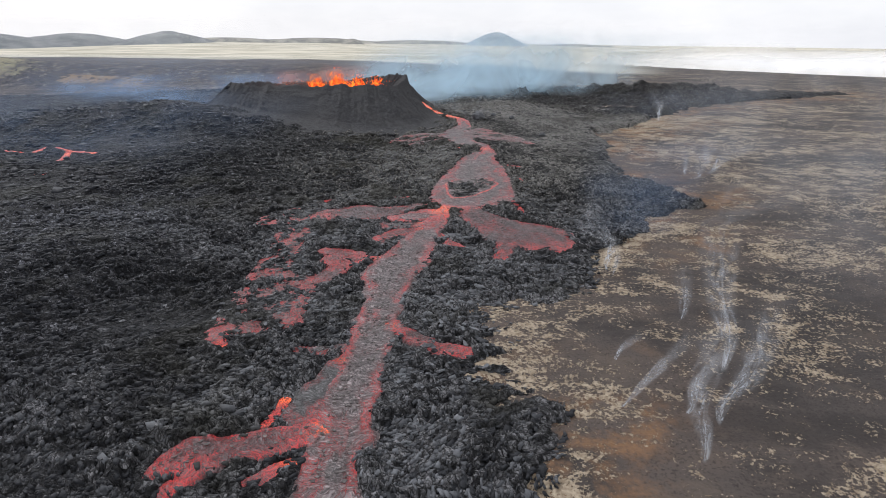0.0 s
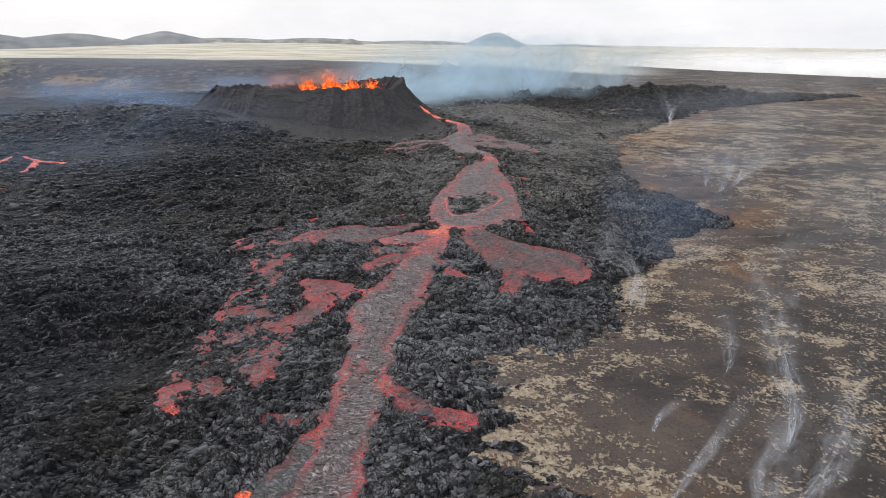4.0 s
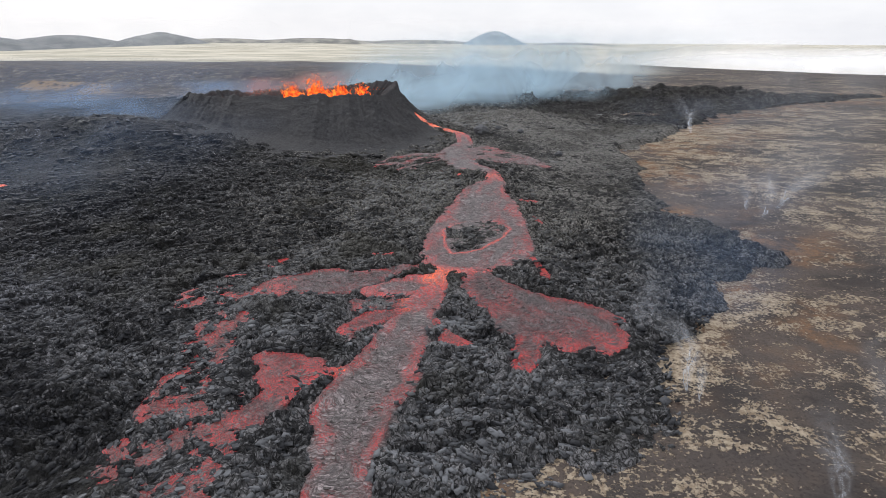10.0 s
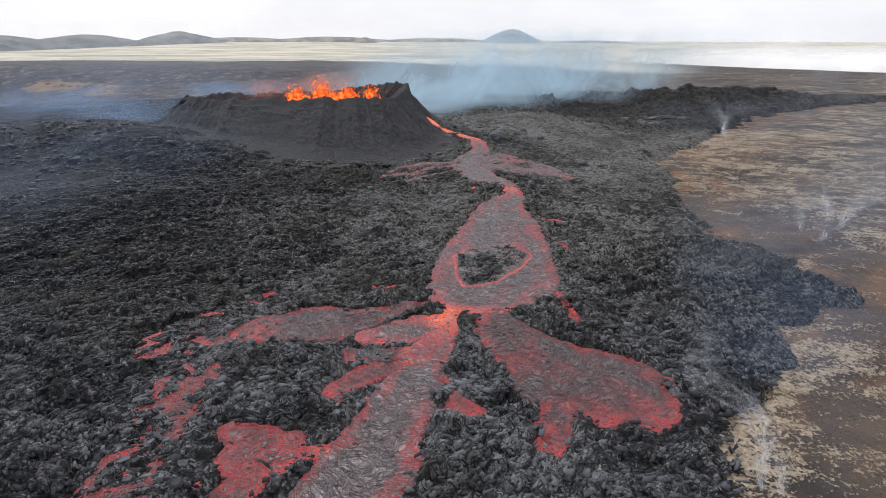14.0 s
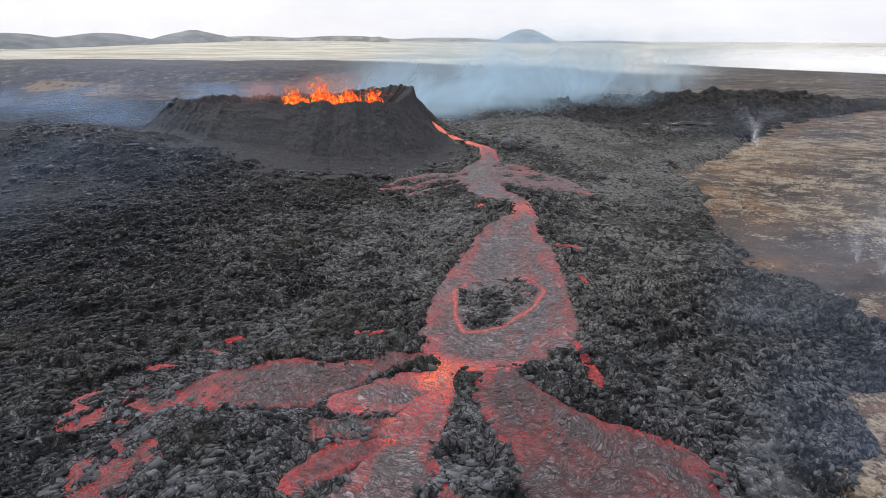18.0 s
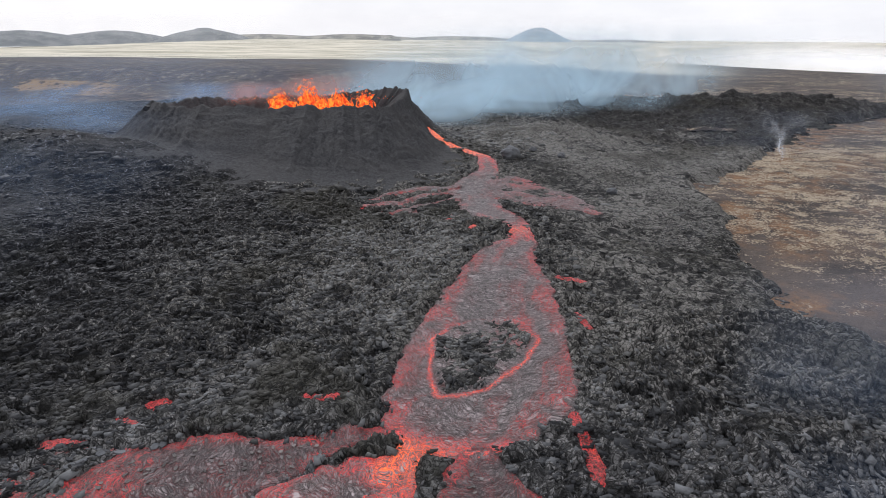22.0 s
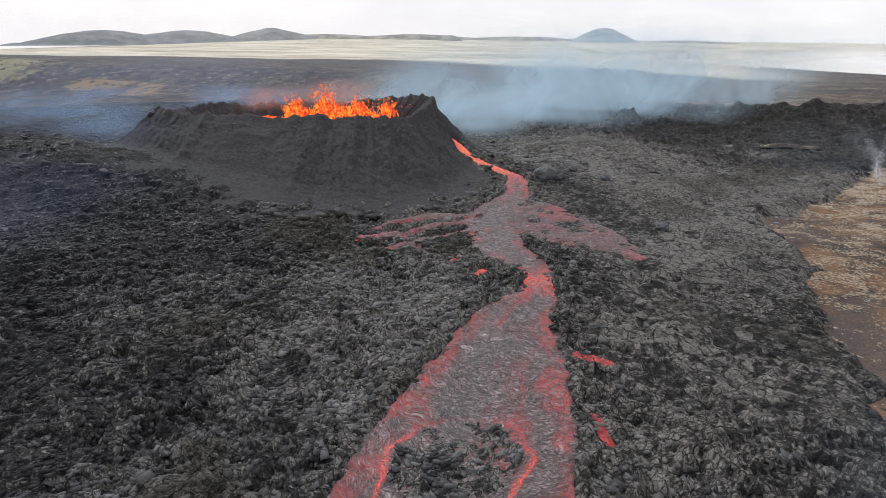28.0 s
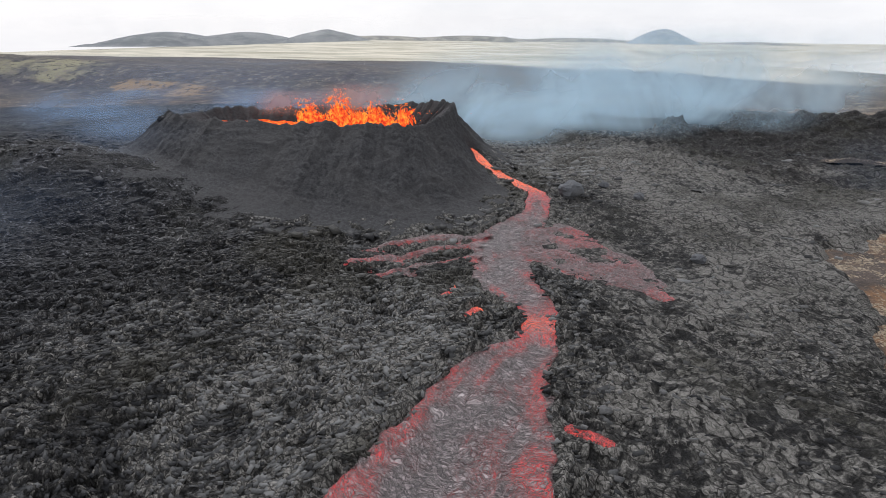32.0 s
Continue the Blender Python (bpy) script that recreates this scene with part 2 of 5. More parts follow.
    tone = k.math("MULTIPLY_ADD", k.math("SUBTRACT", fold, 0.5), 2.6, tone)
    body = k.mix(k.math("POWER", k.math("MULTIPLY_ADD", tone, 0.78, 0.25, True), 2.0), dark, pale)
    body = k.mix(k.math("MULTIPLY", k.attr("brown"), k.span(mid, 0.3, 0.7, 0.5, 1.0)), body, (0.0165, 0.0142, 0.0155))
    body = k.mix(k.math("MULTIPLY", k.span(wide, 0.5, 0.64), 0.55), body, rust)
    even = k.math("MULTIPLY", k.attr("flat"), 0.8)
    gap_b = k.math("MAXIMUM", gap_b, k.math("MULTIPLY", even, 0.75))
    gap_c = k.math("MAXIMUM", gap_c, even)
    # shade of the gaps and creases is put into the colour, near black
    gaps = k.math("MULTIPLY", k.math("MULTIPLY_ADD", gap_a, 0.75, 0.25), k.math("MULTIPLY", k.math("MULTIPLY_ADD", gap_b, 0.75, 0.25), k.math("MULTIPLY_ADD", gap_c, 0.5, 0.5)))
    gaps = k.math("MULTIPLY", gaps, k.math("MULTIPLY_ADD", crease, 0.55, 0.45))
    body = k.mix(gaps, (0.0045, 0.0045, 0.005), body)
    # west side multiplied bluer: haze put into the rock's colour
    body = k.mix(k.east(at), k.mix(1.0, body, (0.98, 0.99, 1.07), "MULTIPLY"), k.mix(1.0, body, (1.065, 1.0, 0.87), "MULTIPLY"))
    height = k.math("MULTIPLY_ADD", lean_b, 0.6, k.math("MULTIPLY_ADD", lean_c, 0.3, lean_a))
    height = k.math("ADD", k.math("MULTIPLY", height, gaps), k.math("MULTIPLY", fine, 0.3))
    height = k.math("MULTIPLY_ADD", fold, 1.6, height)
    k.bump(height, relief, 1.0)
    return k.skin(body, k.span(fine, 0.3, 0.75, 0.6, 0.9), 0.2)


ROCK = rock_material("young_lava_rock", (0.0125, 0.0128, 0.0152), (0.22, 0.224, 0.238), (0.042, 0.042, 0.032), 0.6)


def plate_material(name, dark, pale, rust):
    """Surface of single plates of crust: each toned by itself, with a fine rough skin."""
    k = Nodes(name)
    at = k.place()
    wide, mid, fine = k.noise(at, 0.03, 3.0), k.noise(at, 1.6, 4.0, 0.6), k.noise(at, 5.0, 4.0, 0.6)
    tone = k.math("MULTIPLY_ADD", k.math("SUBTRACT", mid, 0.5), 0.7, k.attr("tone"))
    body = k.mix(k.math("POWER", k.span(tone, 0.0, 1.15), 1.25), dark, pale)
    body = k.mix(k.math("MULTIPLY", k.span(wide, 0.52, 0.66), 0.45), body, rust)
    # same blue tint for haze on the western plates
    body = k.mix(k.east(at), k.mix(1.0, body, (0.98, 0.99, 1.05), "MULTIPLY"), k.mix(1.0, body, (1.06, 1.0, 0.91), "MULTIPLY"))
    k.bump(k.math("ADD", mid, k.math("MULTIPLY", fine, 0.4)), 0.16, 1.0)
    return k.skin(body, k.span(mid, 0.3, 0.75, 0.55, 0.85), 0.22)


SLAB = plate_material("lava_slab_rock", (0.0135, 0.0147, 0.018), (0.145, 0.154, 0.168), (0.05, 0.048, 0.037))
RIVER_CRUST = plate_material("drifting_crust", (0.06, 0.053, 0.052), (0.22, 0.2, 0.196), (0.12, 0.09, 0.085))


def scoria_material():
    k = Nodes("loose_scoria")
    at = k.place()
    wide, fine, grain = k.noise(at, 0.06, 4.0), k.noise(at, 0.9, 5.0, 0.65), k.noise(at, 2.2, 4.0, 0.7)
    body = k.mix(k.span(fine, 0.35, 0.65), (0.026, 0.0262, 0.0286), (0.05, 0.0505, 0.054))
    body = k.mix(k.math("MULTIPLY", k.span(grain, 0.52, 0.7), 0.5), body, (0.11, 0.11, 0.114))
    body = k.mix(k.span(wide, 0.4, 0.62, 0.0, 0.35), body, (0.062, 0.06, 0.06))
    k.bump(k.math("ADD", fine, k.math("MULTIPLY", grain, 0.5)), 0.75, 1.0)
    return k.skin(body, 0.9, 0.3)


SCORIA = scoria_material()


def ground_material():
    k = Nodes("old_heath")
    at = k.place()
    wide, mid, fine, grain = k.noise(at, 0.012, 4.0), k.noise(at, 0.11, 5.0, 0.6), k.noise(at, 0.9, 5.0, 0.65), k.noise(at, 5.0, 4.0, 0.7)
    soil = k.mix(k.span(wide, 0.35, 0.65), (0.06, 0.052, 0.049), (0.1, 0.079, 0.069))
    soil = k.mix(k.math("MULTIPLY", k.span(mid, 0.45, 0.7), 0.55), soil, (0.105, 0.08, 0.064))
    soil = k.mix(k.math("MULTIPLY", k.span(k.noise(at, 1.7, 5.0, 0.7), 0.48, 0.66), 0.75), soil, (0.028, 0.023, 0.02))
    patch = k.noise(k.place((0.6, 1, 1)), 0.035, 7.0, 0.7)
    soil = k.mix(k.math("MULTIPLY", k.span(patch, 0.46, 0.6), 0.7), soil, (0.03, 0.027, 0.026))
    soil = k.mix(k.math("MULTIPLY", k.span(patch, 0.45, 0.36), 0.5), soil, (0.125, 0.098, 0.078))
    scorch = k.math("MULTIPLY", k.math("MULTIPLY", k.attr("scorch"), k.span(mid, 0.4, 0.6)), k.span(k.noise(at, 0.6, 6.0, 0.7), 0.36, 0.56, 0.3, 1.0))
    soil = k.mix(scorch, soil, k.mix(fine, (0.135, 0.075, 0.042), (0.26, 0.148, 0.08)))
    moss = k.mix(k.span(fine, 0.3, 0.7), (0.2, 0.15, 0.103), (0.4, 0.335, 0.25))
    spread = k.noise(k.place((0.55, 1, 1)), 0.028, 5.0, 0.62, 0.6)
    clump = k.noise(k.place((0.7, 1.1, 1)), 0.2, 6.0, 0.7, 0.4)
    tuft = k.noise(at, 1.25, 4.0, 0.7)
    group = k.noise(k.place((0.8, 1, 1)), 0.075, 4.0, 0.65, 0.5)
    cover = k.math("MULTIPLY_ADD", k.math("SUBTRACT", spread, 0.5), 1.3, k.math("MULTIPLY_ADD", k.math("SUBTRACT", clump, 0.5), 2.1, k.math("MULTIPLY_ADD", k.math("SUBTRACT", group, 0.5), 1.2, k.math("MULTIPLY", k.math("SUBTRACT", tuft, 0.5), 2.3))))
    cover = k.math("ADD", cover, k.attr("moss"))
    body = k.mix(k.span(cover, 0.3, 0.37), soil, moss)
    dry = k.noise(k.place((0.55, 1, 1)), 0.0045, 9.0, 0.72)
    # beige plain, made paler so that its colour carries distant haze
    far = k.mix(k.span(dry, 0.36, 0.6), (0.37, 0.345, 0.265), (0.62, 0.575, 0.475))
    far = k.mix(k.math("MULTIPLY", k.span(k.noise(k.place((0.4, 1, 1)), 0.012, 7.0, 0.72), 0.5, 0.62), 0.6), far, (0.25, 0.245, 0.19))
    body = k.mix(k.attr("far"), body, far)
    ragged = k.math("SUBTRACT", k.noise(k.place((0.7, 1, 1)), 0.03, 6.0, 0.62), 0.5)
    body = k.mix(k.span(k.math("MULTIPLY_ADD", ragged, 1.8, k.attr("clay")), 0.5, 0.56), body, k.mix(fine, (0.17, 0.105, 0.05), (0.29, 0.19, 0.10)))
    body = k.mix(k.span(k.math("MULTIPLY_ADD", ragged, 1.0, k.attr("grass")), 0.42, 0.55), body, k.mix(mid, (0.17, 0.155, 0.08), (0.31, 0.275, 0.17)))
    body = k.mix(k.math("MULTIPLY", k.attr("gully"), k.span(k.noise(k.place((1, 0.6, 1)), 0.03, 6.0, 0.65), 0.42, 0.6)), body, (0.045, 0.038, 0.046))
    rubble = k.noise(k.place((0.8, 0.5, 1)), 0.16, 5.0, 0.7)
    body = k.mix(k.math("MULTIPLY", k.attr("gully"), k.span(rubble, 0.56, 0.62)), body, (0.17, 0.145, 0.115))
    body = k.mix(k.math("MULTIPLY", k.attr("gully"), k.span(rubble, 0.46, 0.40)), body, (0.016, 0.014, 0.018))
    k.bump(k.math("ADD", fine, k.math("MULTIPLY_ADD", grain, 0.4, k.span(cover, 0.26, 0.4))), 0.3, 0.8)
    return k.skin(body, 0.93, 0.2)


GROUND = ground_material()


def lava_material(name, crust, heat, glow=1.0):
    """Moving lava: wrinkled grey plates of crust with red gaps between, in metres along (x) and across (y) the flow."""
    k = Nodes(name)
    at = k.place((1, 1, 1), "UV")
    edge, hot = k.attr("edge"), k.attr("hot")
    big, mid, fine = k.noise(at, 0.11, 4.0, 0.55), k.noise(at, 0.6, 5.0, 0.6, 0.4), k.noise(at, 3.5, 4.0, 0.65)
    wob, bend = k.n.new("ShaderNodeTexNoise"), k.n.new("ShaderNodeVectorMath")
    wob.inputs["Scale"].default_value, wob.inputs["Detail"].default_value = 0.55, 3.0
    k.l.new(at, wob.inputs["Vector"])
    bend.operation, bend.inputs[1].default_value = "MULTIPLY_ADD", (1.0, 1.0, 0.0)
    k.l.new(wob.outputs["Color"], bend.inputs[0])
    k.l.new(at, bend.inputs[2])

    def lying(stretch):
        m = k.n.new("ShaderNodeMapping")
        m.inputs["Scale"].default_value = stretch
        k.l.new(bend.outputs[0], m.inputs["Vector"])
        return m.outputs["Vector"]

    def ridge(n):
        return k.math("ABSOLUTE", k.math("SUBTRACT", n, 0.5))

    wrinkle = k.noise(lying((1.9, 0.42, 1)), 1.0, 3.0, 0.6)
    thread = ridge(k.noise(lying((0.42, 1.6, 1)), 0.9, 3.0, 0.6))
    net = ridge(k.noise(lying((0.95, 0.9, 1)), 1.2, 4.0, 0.65, 0.6))
    rafts_at, bits_at = lying((1.1, 0.62, 1)), lying((2.4, 1.5, 1))
    split_a, split_b = k.cells(rafts_at, 1.0), k.cells(bits_at, 1.0)
    rate = k.math("ADD", k.math("MULTIPLY", edge, 0.42), k.math("MULTIPLY", hot, 0.8))
    rate = k.math("MAXIMUM", k.math("ADD", rate, k.math("MULTIPLY_ADD", big, 0.8, heat - 0.4)), 0.01)
    open_a = k.span(split_a, 0.0, k.math("MULTIPLY", rate, 0.075), 1.0, 0.0)
    open_b = k.span(split_b, 0.0, k.math("MULTIPLY", rate, 0.075), 0.9, 0.0)
    open_c = k.span(thread, 0.0, k.math("MULTIPLY", rate, 0.03), 1.0, 0.0)
    open_d = k.span(net, 0.0, k.math("MULTIPLY", rate, 0.02), 1.0, 0.0)
    fire = k.math("MAXIMUM", k.math("MAXIMUM", open_a, open_b), k.math("MAXIMUM", open_c, open_d))
    fire = k.math("MULTIPLY", fire, k.span(rate, 0.08, 0.55))
    fire = k.math("MULTIPLY", fire, k.span(fine, 0.3, 0.55, 0.3, 1.0))
    warm = k.math("MULTIPLY", k.span(rate, 0.6, 1.7), k.span(mid, 0.35, 0.65, 0.03, 0.42))
    shine = k.math("MAXIMUM", fire, warm)
    # wrinkle shading is painted into the crust: dark hollows, paler ridges
    plate = k.mix(k.span(wrinkle, 0.38, 0.6), tuple(c * 0.42 for c in crust), tuple(c * 1.12 for c in crust))
    for lie, share in ((rafts_at, 0.55), (bits_at, 0.55)):
        n, own = k.n.new("ShaderNodeTexVoronoi"), k.n.new("ShaderNodeSeparateColor")
        n.inputs["Scale"].default_value = 1.0
        k.l.new(lie, n.inputs["Vector"])
        k.l.new(n.outputs["Color"], own.inputs[0])
        plate = k.mix(k.math("MULTIPLY", own.outputs[0], share), plate, tuple(c * 0.35 for c in crust))
        plate = k.mix(k.span(own.outputs[1], 0.72, 0.85, 0.0, 0.45), plate, tuple(min(1, c * 1.5) for c in crust))
    plate = k.mix(k.math("MULTIPLY", k.span(fine, 0.5, 0.65), 0.5), plate, tuple(min(1, c * 1.5) for c in crust))
    seams = k.math("MULTIPLY", k.span(ridge(wrinkle), 0.0, 0.035, 0.35, 1.0), k.math("MULTIPLY", k.span(split_a, 0.0, 0.07, 0.3, 1.0), k.span(split_b, 0.0, 0.08, 0.5, 1.0)))
    plate = k.mix(seams, tuple(c * 0.1 for c in crust), plate)
    plate = k.mix(shine, plate, (0.02, 0.006, 0.005))
    k.bump(k.math("SUBTRACT", k.math("ADD", k.math("MULTIPLY", wrinkle, 1.6), k.math("MULTIPLY_ADD", fine, 0.4, seams)), fire), 0.3, 1.0)
    k.skin(plate, 0.5, 0.5)
    colour = k.mix(k.math("MULTIPLY", k.math("POWER", fire, 2.0), k.span(hot, 0.25, 0.9)), (0.62, 0.06, 0.064), (1.0, 0.19, 0.028))
    k.put(k.bsdf.inputs["Emission Color"], colour)
    k.put(k.bsdf.inputs["Emission Strength"], k.math("MULTIPLY", shine, k.math("MULTIPLY_ADD", hot, 0.75 * glow, 1.0 * glow)))
    return k.m


LAVA = lava_material("flowing_lava", (0.285, 0.238, 0.238), 0.15)
LAVA_CRUST = lava_material("crusted_lava", (0.15, 0.128, 0.127), 0.42)
LAVA_FAN = lava_material("cooling_lava", (0.17, 0.132, 0.136), 0.22, 0.9)
LAVA_PINK = lava_material("dulled_lava", (0.25, 0.198, 0.198), 0.26, 0.85)
LAVA_SKIN = lava_material("chilled_lava", (0.17, 0.165, 0.168), -0.05, 0.8)
LAVA_EMBER = lava_material("glowing_lava", (0.09, 0.06, 0.055), 0.5, 0.9)


def fire_material():
    k = Nodes("molten_spatter")
    n = k.noise(k.place(), 0.5, 4.0)
    k.skin((0.05, 0.01, 0.005), 1.0, 0.0)
    k.put(k.bsdf.inputs["Emission Color"], k.mix(k.span(n, 0.38, 0.66), (0.85, 0.055, 0.02), (1.0, 0.27, 0.035)))
    k.put(k.bsdf.inputs["Emission Strength"], k.span(n, 0.3, 0.7, 0.75, 1.5))
    return k.m


FIRE = fire_material()


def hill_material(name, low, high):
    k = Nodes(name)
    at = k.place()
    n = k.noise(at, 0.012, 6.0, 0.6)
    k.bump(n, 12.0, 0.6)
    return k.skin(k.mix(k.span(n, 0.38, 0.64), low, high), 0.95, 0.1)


# HILL and HILL_DARK carry far haze in their colour: paled, HILL bluer
HILL = hill_material("hazed_hill_rock", (0.27, 0.33, 0.38), (0.35, 0.40, 0.43))
HILL_DARK = hill_material("hazed_dark_hill_rock", (0.17, 0.185, 0.195), (0.24, 0.25, 0.255))
HILL_PALE = hill_material("distant_pale_hill", (0.2, 0.2, 0.19), (0.34, 0.33, 0.29))


def fume_material(name, tint, strength, scale, low, high, solid=False, rising=False):
    """Thin gas: soft patches that let most of the light through."""
    k = Nodes(name)
    n = k.noise(k.place((1, 1, 0.8)), scale, 3.5, 0.5)
    uv = k.n.new("ShaderNodeSeparateXYZ")
    k.l.new(k.place((1, 1, 1), "UV"), uv.inputs[0])
    side = k.math("MULTIPLY", uv.outputs[0], k.math("SUBTRACT", 1.0, uv.outputs[0]))
    rise = k.math("MULTIPLY", uv.outputs[1], k.math("SUBTRACT", 1.0, uv.outputs[1]))
    if rising:
        n = k.noise(k.place((1, 1, 0.75)), scale, 4.0, 0.52, 1.2)
    fade = k.math("MULTIPLY", k.span(side, 0.0, 0.25), k.span(rise, 0.0, 0.25))
    if rising:
        fade = k.math("MULTIPLY", k.span(side, 0.0, 0.25), k.math("MULTIPLY", k.span(uv.outputs[1], 0.0, 0.15), k.math("POWER", k.math("SUBTRACT", 1.0, uv.outputs[1]), 1.1)))
    if solid:
        body = k.math("MULTIPLY_ADD", k.math("SUBTRACT", n, 0.5), -0.5, uv.outputs[1])
        fade = k.math("MULTIPLY", k.span(body, 0.45, 0.95, 1.0, 0.0), k.span(side, 0.0, 0.2))
        n = 1.0
    cover = k.math("MULTIPLY", k.math("MULTIPLY", k.span(n, low, high), fade), strength, 0.0, True)
    return k.gas(tint, cover)


FUME = fume_material("blue_gas", (0.36, 0.54, 0.82), 0.5, 0.02, 0.3, 0.75)
PLUME = fume_material("bluish_gas", (0.62, 0.84, 1.0), 1.05, 0.015, 0.18, 0.7, rising=True)
FAR_MIST = fume_material("far_mist", (0.84, 0.87, 0.9), 0.32, 0.0016, 0.3, 0.7)
MIST = fume_material("blue_mist", (0.34, 0.51, 0.82), 0.17, 0.02, 0.25, 0.8)
DISTANCE = fume_material("far_haze", (0.5, 0.64, 0.86), 0.2, 0.004, 0.1, 0.7)
HAZE = fume_material("thin_smoke", (0.62, 0.67, 0.75), 0.2, 0.02, 0.3, 0.8)


def wisp_material():
    """Steam in streaks that follow its rise and thin out upward."""
    k = Nodes("pale_steam")
    uv = k.n.new("ShaderNodeSeparateXYZ")
    k.l.new(k.place((1, 1, 1), "UV"), uv.inputs[0])
    n = k.noise(k.place((2.6, 6.5, 1), "UV"), 1.0, 5.0, 0.62, 1.6)
    side = k.math("MULTIPLY", uv.outputs[0], k.math("SUBTRACT", 1.0, uv.outputs[0]))
    up = k.math("FRACT", uv.outputs[1])
    fade = k.math("MULTIPLY", k.span(side, 0.02, 0.24), k.math("MULTIPLY", k.span(up, 0.0, 0.04), k.math("POWER", k.math("SUBTRACT", 1.0, up), 1.3)))
    cover = k.math("MULTIPLY", k.math("MULTIPLY", k.span(n, 0.34, 0.7), fade), 0.55, 0.0, True)
    return k.gas((0.78, 0.82, 0.88), cover)


WISP = wisp_material()
# reddish-brown tint paints the lava's glow onto the smoke
WARM = fume_material("glow_tinted_smoke", (0.58, 0.36, 0.32), 0.6, 0.04, 0.25, 0.7)
BANK = fume_material("white_steam_bank", (0.97, 0.97, 0.98), 0.97, 0.003, 0.0, 0.35, True)

# ---- building helpers ----
def grid_axis(lo, hi, fine_lo, fine_hi, step, growth, widest):
    """Positions along one side of a sheet: close together between fine_lo and fine_hi, wider outside."""
    mid = list(np.arange(fine_lo, fine_hi + step / 2, step))
    up, down, s = [mid[-1]], [mid[0]], step
    while up[-1] < hi:
        s = min(s * growth, widest)
        up.append(up[-1] + s)
    s = step
    while down[-1] > lo:
        s = min(s * growth, widest)
        down.append(down[-1] - s)
    return np.array(down[:0:-1] + mid + up[1:])


def sheet(name, points, faces, material, attrs=(), uv=None, shade=False, parent=None):
    """One mesh from arrays: points (n, 3), faces (m, 4) or (m, 3)."""
    me = bpy.data.meshes.new(name)
    n, m, w = len(points), len(faces), faces.shape[1]
    me.vertices.add(n)
    me.vertices.foreach_set("co", np.ascontiguousarray(points, dtype=np.float32).ravel())
    me.loops.add(m * w)
    me.loops.foreach_set("vertex_index", np.ascontiguousarray(faces, dtype=np.int32).ravel())
    me.polygons.add(m)
    me.polygons.foreach_set("loop_start", np.arange(0, m * w, w, dtype=np.int32))
    if shade:
        me.polygons.foreach_set("use_smooth", np.ones(m, dtype=bool))
    me.update(calc_edges=True)
    for key, values in attrs:
        a = me.attributes.new(key, "FLOAT", "POINT")
        a.data.foreach_set("value", np.ascontiguousarray(values, dtype=np.float32).ravel())
    if uv is not None:
        layer = me.uv_layers.new(name="UVMap")
        layer.data.foreach_set("uv", np.ascontiguousarray(uv[faces.ravel()], dtype=np.float32).ravel())
    me.materials.append(material)
    ob = new(name, me)
    if parent is not None:
        ob.parent = parent
    return ob


def quads(rows, cols, closed=False):
    """Faces of a net with that many rows and columns of points."""
    a = np.arange(rows * cols).reshape(rows, cols)
    if closed:
        a = np.hstack([a, a[:, :1]])
    return np.stack([a[:-1, :-1], a[:-1, 1:], a[1:, 1:], a[1:, :-1]], -1).reshape(-1, 4)


def thing(name, place, label, category, group="", kind=""):
    ob = new(name)
    ob.location = place
    return tagged(ob, label, category, group, kind)


def inside(x, y, corners):
    """Metres from the outline of a closed figure, more than nought inside it."""
    dist, odd = np.full(x.shape, 1e9), np.zeros(x.shape, dtype=bool)
    for (ax, ay), (bx, by) in zip(corners, corners[1:] + corners[:1]):
        ex, ey = bx - ax, by - ay
        s = np.clip(((x - ax) * ex + (y - ay) * ey) / (ex * ex + ey * ey), 0, 1)
        dist = np.minimum(dist, np.hypot(x - ax - s * ex, y - ay - s * ey))
        if ey:
            odd ^= ((ay > y) != (by > y)) & (x < ax + (y - ay) * ex / ey)
    return np.where(odd, dist, -dist)


